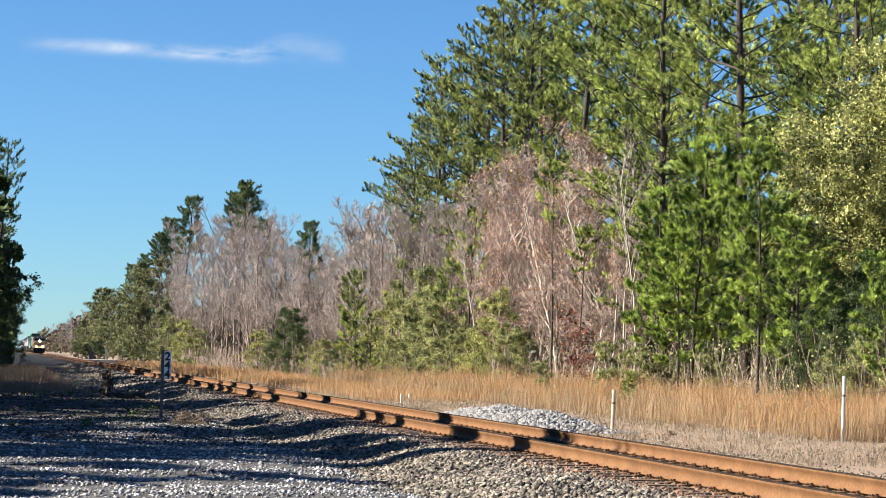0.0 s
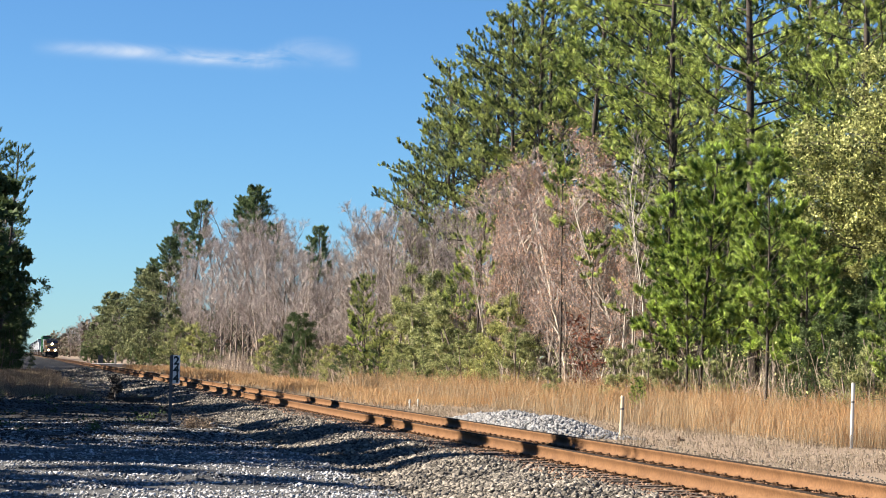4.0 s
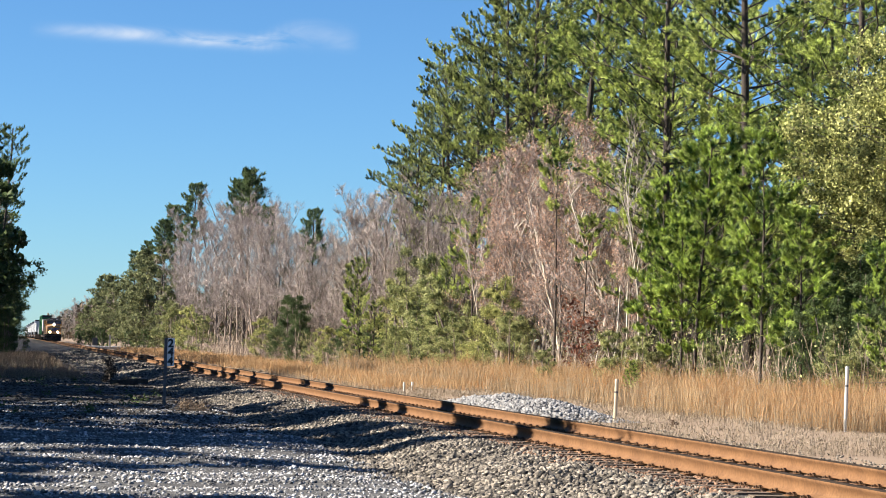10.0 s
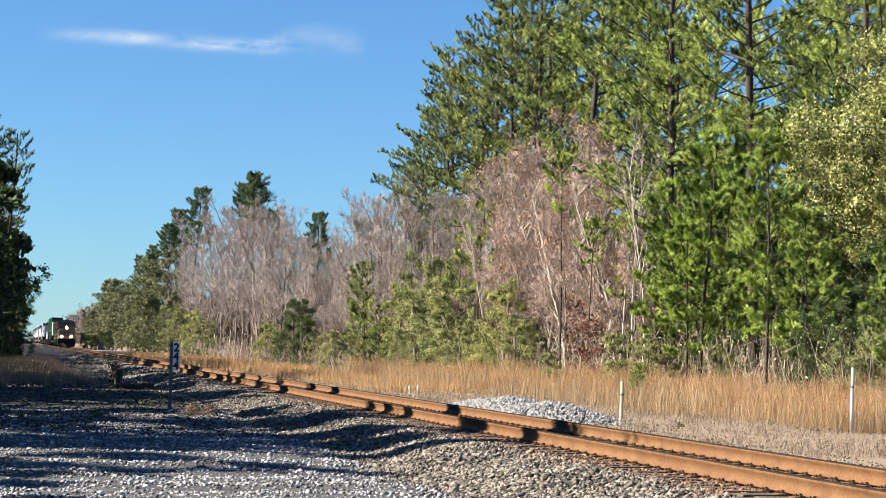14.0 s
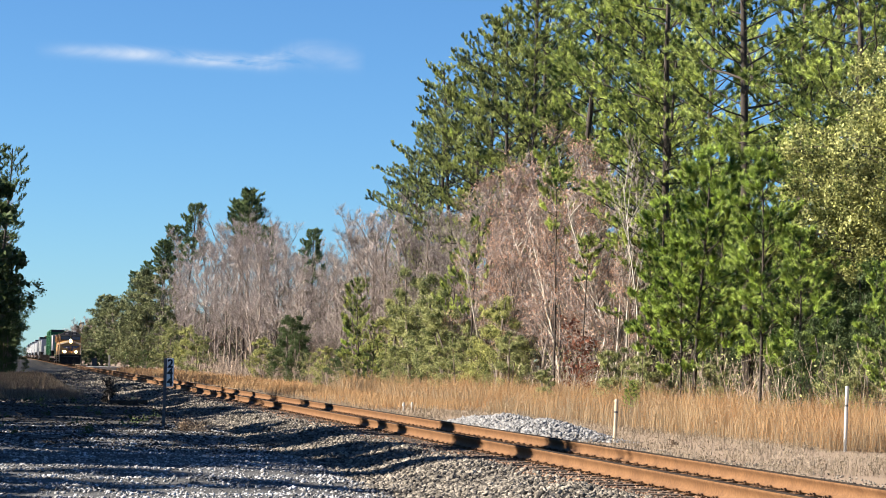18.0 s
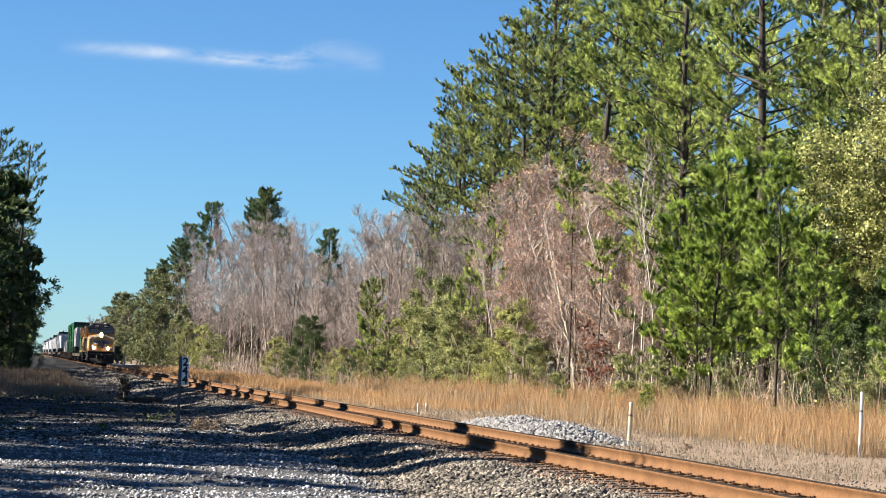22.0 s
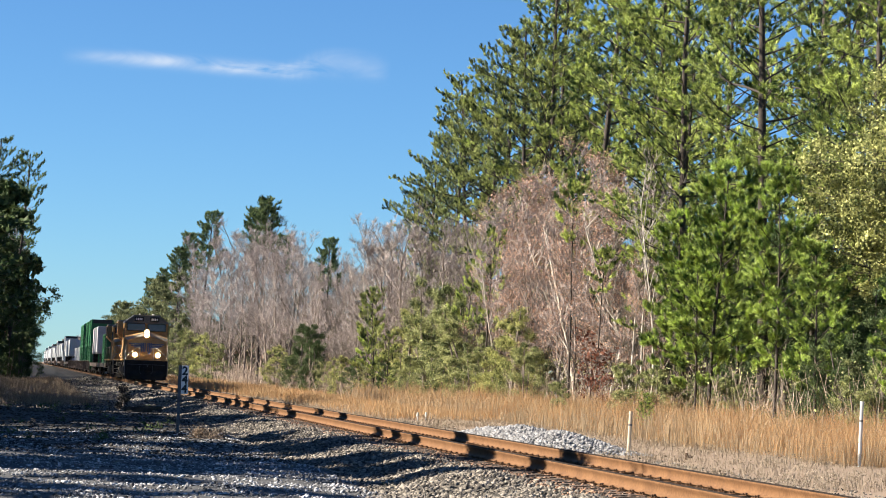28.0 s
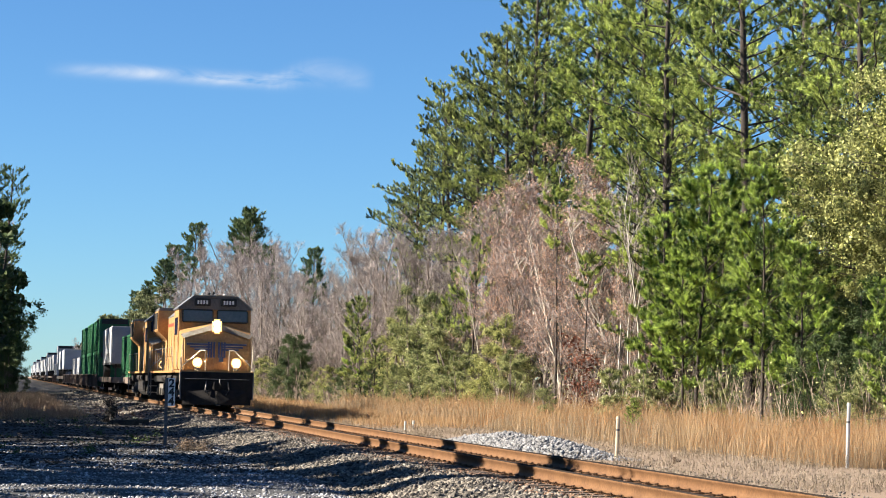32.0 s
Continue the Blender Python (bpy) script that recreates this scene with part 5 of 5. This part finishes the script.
            part("emblem_edge", box(a, b, 0.922, 0.95, z + 0.075, z + 0.095), M_RAILING, t)
        for i in range(3):
            x0 = s * (0.1 + 0.12 * i)
            part("nose_grille_bar", box(x0 - 0.04, x0 + 0.04, 0.915, 0.95, 2.12, 2.78), M_BLUE, t)
        # glowing disc added behind the lens as its glare halo
        part("ditch_reflector", cyl((s * 0.82, 0.632, 1.90), (s * 0.82, 0.65, 1.90), 0.21, 20), M_HALO, t)
        part("ditch_light", cyl((s * 0.82, 0.62, 1.90), (s * 0.82, 0.80, 1.90), 0.15, 16), M_BLACK, t)
        part("ditch_lens", cyl((s * 0.82, 0.60, 1.90), (s * 0.82, 0.63, 1.90), 0.115, 16), M_LAMP, t, "glowing ditch light")
        part("ditch_bracket", box(s * 0.82 - 0.1, s * 0.82 + 0.1, 0.66, 0.8, 1.56, 1.78), M_GREY, t)
        part("marker_light", cyl((s * 1.28, 1.0, 2.0), (s * 1.28, 0.93, 2.0), 0.06, 10), M_RAILING, t)
        hr = [((s * 1.5, 0.42, 1.56), (s * 1.5, 0.42, 2.65)), ((s * 1.5, 0.42, 1.72), (s * 0.72, 0.45, 2.42)), ((s * 0.72, 0.45, 2.42), (s * 0.5, 0.45, 2.42)), ((s * 0.5, 0.45, 1.56), (s * 0.5, 0.45, 2.42)), ((s * 1.5, 0.42, 0.5), (s * 1.5, 0.42, 1.56))]
        part("front_handrail", rods(hr, 0.022), M_RAILING, t)
        long = [((s * 1.52, 5.0, 2.6), (s * 1.52, 21.2, 2.6))] + [((s * 1.52, 5.0 + 1.62 * i, 1.5), (s * 1.52, 5.0 + 1.62 * i, 2.6)) for i in range(11)]
        part("side_handrail", rods(long, 0.011), M_GREY, t)
        for y0 in (0.4, 21.2):
            a, b = sorted((s * 1.2, s * 1.56))
            for z in (0.45, 0.78, 1.12):
                part("step", box(a, b, y0, y0 + 0.45, z, z + 0.05), M_RAILING, t)
            a, b = sorted((s * 1.50, s * 1.56))
            part("step_plate", box(a, b, y0 - 0.05, y0 + 0.03, 0.35, 1.5), M_GREY, t)
    # glowing plate added behind the headlights as their glare halo
    part("headlight_reflector", box(-0.2, 0.2, 0.984, 1.02, 3.15, 3.75, 0.08), M_HALO, t)
    for z in (3.34, 3.56):
        part("headlight", cyl((0, 0.98, z), (0, 1.4, z), 0.125, 16), M_BLACK, t)
        part("headlight_lens", cyl((0, 0.96, z), (0, 0.985, z), 0.115, 16), M_LAMP, t, "glowing headlight")
    part("nose_door", box(-0.12, 0.5, 0.93, 0.96, 1.62, 2.2, 0.01), M_YELLOW, t)
    part("door_window", box(0.1, 0.3, 0.92, 0.935, 1.95, 2.15), M_GLASS, t)
    # hood, radiator, roof gear
    hood = [(-0.98, 1.56), (0.98, 1.56), (0.98, 4.2), (0.7, 4.42), (-0.7, 4.42), (-0.98, 4.2)]
    part("hood", prism(hood, "y", 4.9, 17.2, 0.03), M_YELLOW, t)
    part("hood_roof", prism([(-1.0, 4.2), (-0.72, 4.45), (0.72, 4.45), (1.0, 4.2), (0.98, 4.15), (-0.98, 4.15)], "y", 4.95, 17.2), M_GREY, t)
    part("radiator", prism([(-1.0, 1.56), (1.0, 1.56), (1.0, 3.1), (1.5, 3.55), (1.5, 4.55), (-1.5, 4.55), (-1.5, 3.55), (-1.0, 3.1)], "y", 17.2, 21.2, 0.03), M_YELLOW, t)
    part("radiator_roof", box(-1.45, 1.45, 17.3, 21.1, 4.55, 4.68, 0.02), M_GREY, t)
    for s in (-1, 1):
        a, b = sorted((s * 1.505, s * 1.52))
        for i in range(2):
            part("radiator_grille", box(a, b, 17.5 + 1.85 * i, 19.1 + 1.85 * i, 3.65, 4.45), M_GRIME, t)
        a, b = sorted((s * 0.985, s * 1.0))
        for i in range(9):
            part("hood_door", box(a, b, 5.3 + 1.3 * i, 6.45 + 1.3 * i, 1.75, 3.6, 0.006), M_YELLOW, t)
        part("hood_stripe", box(a, b, 5.0, 17.0, 3.72, 3.86), M_RED, t)
    for s in (-1, 1):
        a, b = sorted((s * 1.552, s * 1.57))
        part("cab_door", box(a, b, 4.3, 4.82, 1.62, 3.6, 0.01), M_YELLOW, t)
        for y0 in (7.6, 11.4):
            part("air_tank", cyl((s * 1.28, y0, 1.22), (s * 1.28, y0 + 2.9, 1.22), 0.17, 14), M_GRIME, t)
        part("battery_box", box(min(s * 1.0, s * 1.45), max(s * 1.0, s * 1.45), 5.2, 7.0, 1.56, 2.3, 0.02), M_YELLOW, t)
        part("grab_iron", rods([((s * 1.58, 2.35, 1.7), (s * 1.58, 2.35, 3.0)), ((s * 1.58, 4.86, 1.7), (s * 1.58, 4.86, 3.0))], 0.018), M_RAILING, t)
        part("stair_rail", rods([((s * 1.56, 5.0, 1.56), (s * 1.3, 6.2, 2.5)), ((s * 1.56, 0.4, 0.6), (s * 1.56, 0.4, 2.1))], 0.02), M_RAILING, t)
    part("roof_edge", prism([(-0.96, 4.78), (0.96, 4.78), (0.96, 4.82), (-0.96, 4.82)], "y", 1.93, 2.02), M_RAILING, t, "pale front edge of the roof")
    part("uncoupling_lever", rods([((-1.35, 0.24, 1.2), (1.35, 0.24, 1.2)), ((0.1, 0.24, 1.2), (0.1, 0.0, 1.0))], 0.016), M_STEEL, t)
    part("exhaust", box(-0.35, 0.35, 9.5, 10.6, 4.44, 4.72, 0.03), M_GRIME, t)
    part("dynamic_brake_fan", cyl((0, 7.2, 4.42), (0, 7.2, 4.68), 0.65, 20), M_GREY, t)
    part("horn", rods([((-0.2, 3.6, 4.9), (-0.2, 3.0, 4.9)), ((0.0, 3.6, 4.95), (0.0, 3.1, 4.95)), ((0, 3.6, 4.76), (0, 3.6, 4.95))], 0.06), M_BLACK, t)
    part("antenna_dome", cyl((0.5, 3.2, 4.78), (0.5, 3.2, 4.92), 0.14, 12, 0.08), M_WHITE, t)
    part("beacon", cyl((-0.5, 2.6, 4.78), (-0.5, 2.6, 4.9), 0.07, 10), M_WHITE, t)
    part("fuel_tank", prism([(-1.35, 0.5), (-1.1, 0.25), (1.1, 0.25), (1.35, 0.5), (1.35, 1.02), (-1.35, 1.02)], "y", 7.3, 14.2, 0.04), M_GRIME, t)
    for yc in (4.0, 17.8):
        tr = part("truck", box(-0.9, 0.9, yc - 1.9, yc + 1.9, 0.55, 0.85, 0.04), M_GRIME, t)
        for s in (-1, 1):
            a, b = sorted((s * 1.02, s * 1.2))
            sf = prism([(yc - 2.5, 0.55), (yc - 2.3, 0.95), (yc + 2.3, 0.95), (yc + 2.5, 0.55), (yc + 1.6, 0.42), (yc + 0.9, 0.62), (yc, 0.42), (yc - 0.9, 0.62), (yc - 1.6, 0.42)], "x", a, b, 0.02)
            part("sideframe", sf, M_TRUCK, tr, "dusty pale truck sideframe")
            for dy in (-1.85, 0, 1.85):
                part("wheel", cyl((s * 0.68, yc + dy, 0.53), (s * 0.82, yc + dy, 0.53), 0.53, 24), M_GRIME, tr)
                part("journal_box", box(min(s * 1.2, s * 1.3), max(s * 1.2, s * 1.3), yc + dy - 0.2, yc + dy + 0.2, 0.36, 0.72, 0.03), M_TRUCK, tr)
    return t


def bogie(parent, yc):
    b = part("bogie", box(-0.8, 0.8, yc - 0.25, yc + 0.25, 0.35, 0.7, 0.03), M_GRIME, parent)
    for s in (-1, 1):
        x0, x1 = sorted((s * 0.9, s * 1.05))
        part("bogie_side", prism([(yc - 1.1, 0.4), (yc - 1.0, 0.6), (yc - 0.4, 0.75), (yc + 0.4, 0.75), (yc + 1.0, 0.6), (yc + 1.1, 0.4), (yc + 0.5, 0.3), (yc - 0.5, 0.3)], "x", x0, x1), M_GRIME, b)
        for dy in (-0.85, 0.85):
            part("wheel", cyl((s * 0.68, yc + dy, 0.46), (s * 0.82, yc + dy, 0.46), 0.46, 18), M_GRIME, b)


def flatcar(length):
    t = thing("flatcar", "long brown steel flatcar", "railcar", group="railcars of the train")
    part("deck", box(-1.35, 1.35, 0.4, length - 0.4, 1.0, 1.2, 0.02), M_WELL, t)
    part("sill", box(-0.35, 0.35, 0.1, length - 0.1, 0.7, 1.0, 0.02), M_GRIME, t)
    for s in (-1, 1):
        x0, x1 = sorted((s * 1.25, s * 1.37))
        part("side_sill", box(x0, x1, 0.4, length - 0.4, 0.82, 1.22, 0.01), M_WELL, t)
    for yc in (2.4, length - 2.4):
        bogie(t, yc)
    return t


def well_car(length):
    t = thing("well_car", "grey-brown steel well car with ribbed sides", "railcar", group="railcars of the train")
    part("floor", box(-1.3, 1.3, 2.6, length - 2.6, 0.32, 0.42), M_WELL, t)
    for s in (-1, 1):
        x0, x1 = sorted((s * 1.36, s * 1.46))
        w = part("well_side", box(x0, x1, 2.3, length - 2.3, 0.35, 1.45, 0.02), M_WELL, t)
        x0, x1 = sorted((s * 1.46, s * 1.52))
        for i in range(9):
            yy = 2.6 + (length - 5.2) * i / 8
            part("rib", box(x0, x1, yy - 0.08, yy + 0.08, 0.38, 1.42), M_WELL, w)
    for a, b in ((0.2, 2.6), (length - 2.6, length - 0.2)):
        part("end_platform", box(-1.3, 1.3, a, b, 0.95, 1.15, 0.02), M_WELL, t)
    for yc in (1.1, length - 1.1):
        bogie(t, yc)
    return t


def container(length, height, material, label):
    t = thing("container", label, "container", group="containers of the train")
    part("shell", box(-1.2, 1.2, 0.03, length - 0.03, 0.02, height - 0.02), material, t)
    for s in (-1, 1):
        bm = bmesh.new()
        k = int(length / 0.3)
        for i in range(k):
            y0 = 0.2 + (length - 0.4) * i / k
            add_box(bm, min(s * 1.2, s * 1.235), max(s * 1.2, s * 1.235), y0, y0 + 0.15, 0.18, height - 0.15)
        part("corrugation", bm, material, t)
        for y0 in (0.0, length - 0.12):
            part("corner_post", box(min(s * 1.1, s * 1.25), max(s * 1.1, s * 1.25), y0, y0 + 0.12, 0, height), material, t)
        for z in (0, height - 0.12):
            part("rail", box(min(s * 1.16, s * 1.25), max(s * 1.16, s * 1.25), 0.12, length - 0.12, z, z + 0.12), material, t)
    for z in (0, height - 0.14):
        for y0 in (0.0, length - 0.1):
            low = z - 0.3 if z else z
            part("header", box(-1.1, 1.1, y0 - 0.01, y0 + 0.1, low, z + 0.14), M_BLACK if z else material, t)
    return t


def trailer(length):
    t = thing("semi_trailer", "white box semi-trailer loaded on a flatcar", "trailer", group="trailers of the train")
    part("box_body", box(-1.28, 1.28, 0, length, 1.0, 3.85, 0.07), M_BOX_WHITE, t)
    for s in (-1, 1):
        part("side_rail", box(min(s * 1.25, s * 1.3), max(s * 1.25, s * 1.3), 0.1, length - 0.1, 0.95, 1.12), M_STEEL, t)
        part("landing_leg", box(s * 0.8 - 0.07, s * 0.8 + 0.07, 2.4, 2.55, 0, 1.0), M_STEEL, t)
        for yy in (length - 1.6, length - 2.9):
            part("tyre", cyl((s * 0.75, yy, 0.5), (s * 1.25, yy, 0.5), 0.5, 18), M_BLACK, t)
    part("chassis", box(-0.5, 0.5, 1.5, length - 0.6, 0.75, 1.0), M_BLACK, t)
    return t


def build_train():
    lead = locomotive()
    carried_by_train(lead, 0)
    second = copy_thing(lead, pose(0, 0, 0))
    tagged(second, "second yellow and grey diesel locomotive coupled behind the first")
    for o in second.children:
        if "_lens" in o.name:
            o.data = o.data.copy()
            o.data.materials[0] = M_GREY
    carried_by_train(second, 22.5)
    flat = flatcar(25)
    carried_by_train(flat, 45.5)
    g40 = container(12.2, 2.75, M_BOX_GREEN, "green corrugated steel container on a flatcar")
    carried_by_train((g40), 47.5)
    flat2 = copy_thing(flat, pose(0, 0, 0))
    carried_by_train(flat2, 72.0)
    tl = trailer(16)
    carried_by_train(tl, 76.0)
    y = 98.0
    well = well_car(18.6)
    high = container(14.6, 2.9, M_BOX_GREEN, "green corrugated steel container in a well car")
    pale = container(12.2, 2.9, M_BOX_WHITE, "white corrugated steel container in a well car")
    blue_grey = container(12.2, 2.9, M_BOX_GREY, "grey corrugated steel container in a well car")
    used = set()

    def again(ob):
        if ob in used:
            return copy_thing(ob, pose(0, 0, 0))
        used.add(ob)
        return ob

    used.add(flat), used.add(tl)
    loads = [(high, high)] * 3 + [(pale, None), (pale, None), (None, None), (None, None)]
    for lower, upper in loads:
        carried_by_train(again(well), y)
        for k, c in enumerate((lower, upper)):
            if c:
                carried_by_train(again(c), y + 2.75)
                LIFT[TRAIN[-1][0]] = 0.42 + 2.9 * k
        y += 18.7
    for i in range(16):
        carried_by_train(again(flat), y)
        carried_by_train(again(tl), y + 3)
        y += 25.2
        if i % 3 == 1:
            for c, u in ((blue_grey, pale), (pale, None)):
                carried_by_train(again(well), y)
                for k, o in enumerate((c, u)):
                    if o:
                        carried_by_train(again(o), y + 3.2)
                        LIFT[TRAIN[-1][0]] = 0.42 + 2.9 * k
                y += 18.7
    for ob in (g40,):
        LIFT[ob] = 1.2


LIFT = {}
build_train()
for ob, y in TRAIN:
    if ob.name.startswith("semi_trailer"):
        LIFT[ob] = 1.2

# ---- what moves ----
START, SPEED = 644.3, 17.15


def motions():
    for ob, y in TRAIN:
        walk(ob, [(t, pose(TRACK, START - SPEED * t + y, RAIL_TOP + LIFT.get(ob, 0))) for t in (0, 8, 16, 24, 32)])
    drift = bpy.data.objects["cloud"]
    walk(drift, [(0, pose(276, 3800, 508)), (16, pose(296, 3800, 510)), (32, pose(314, 3800, 512))])


motions()
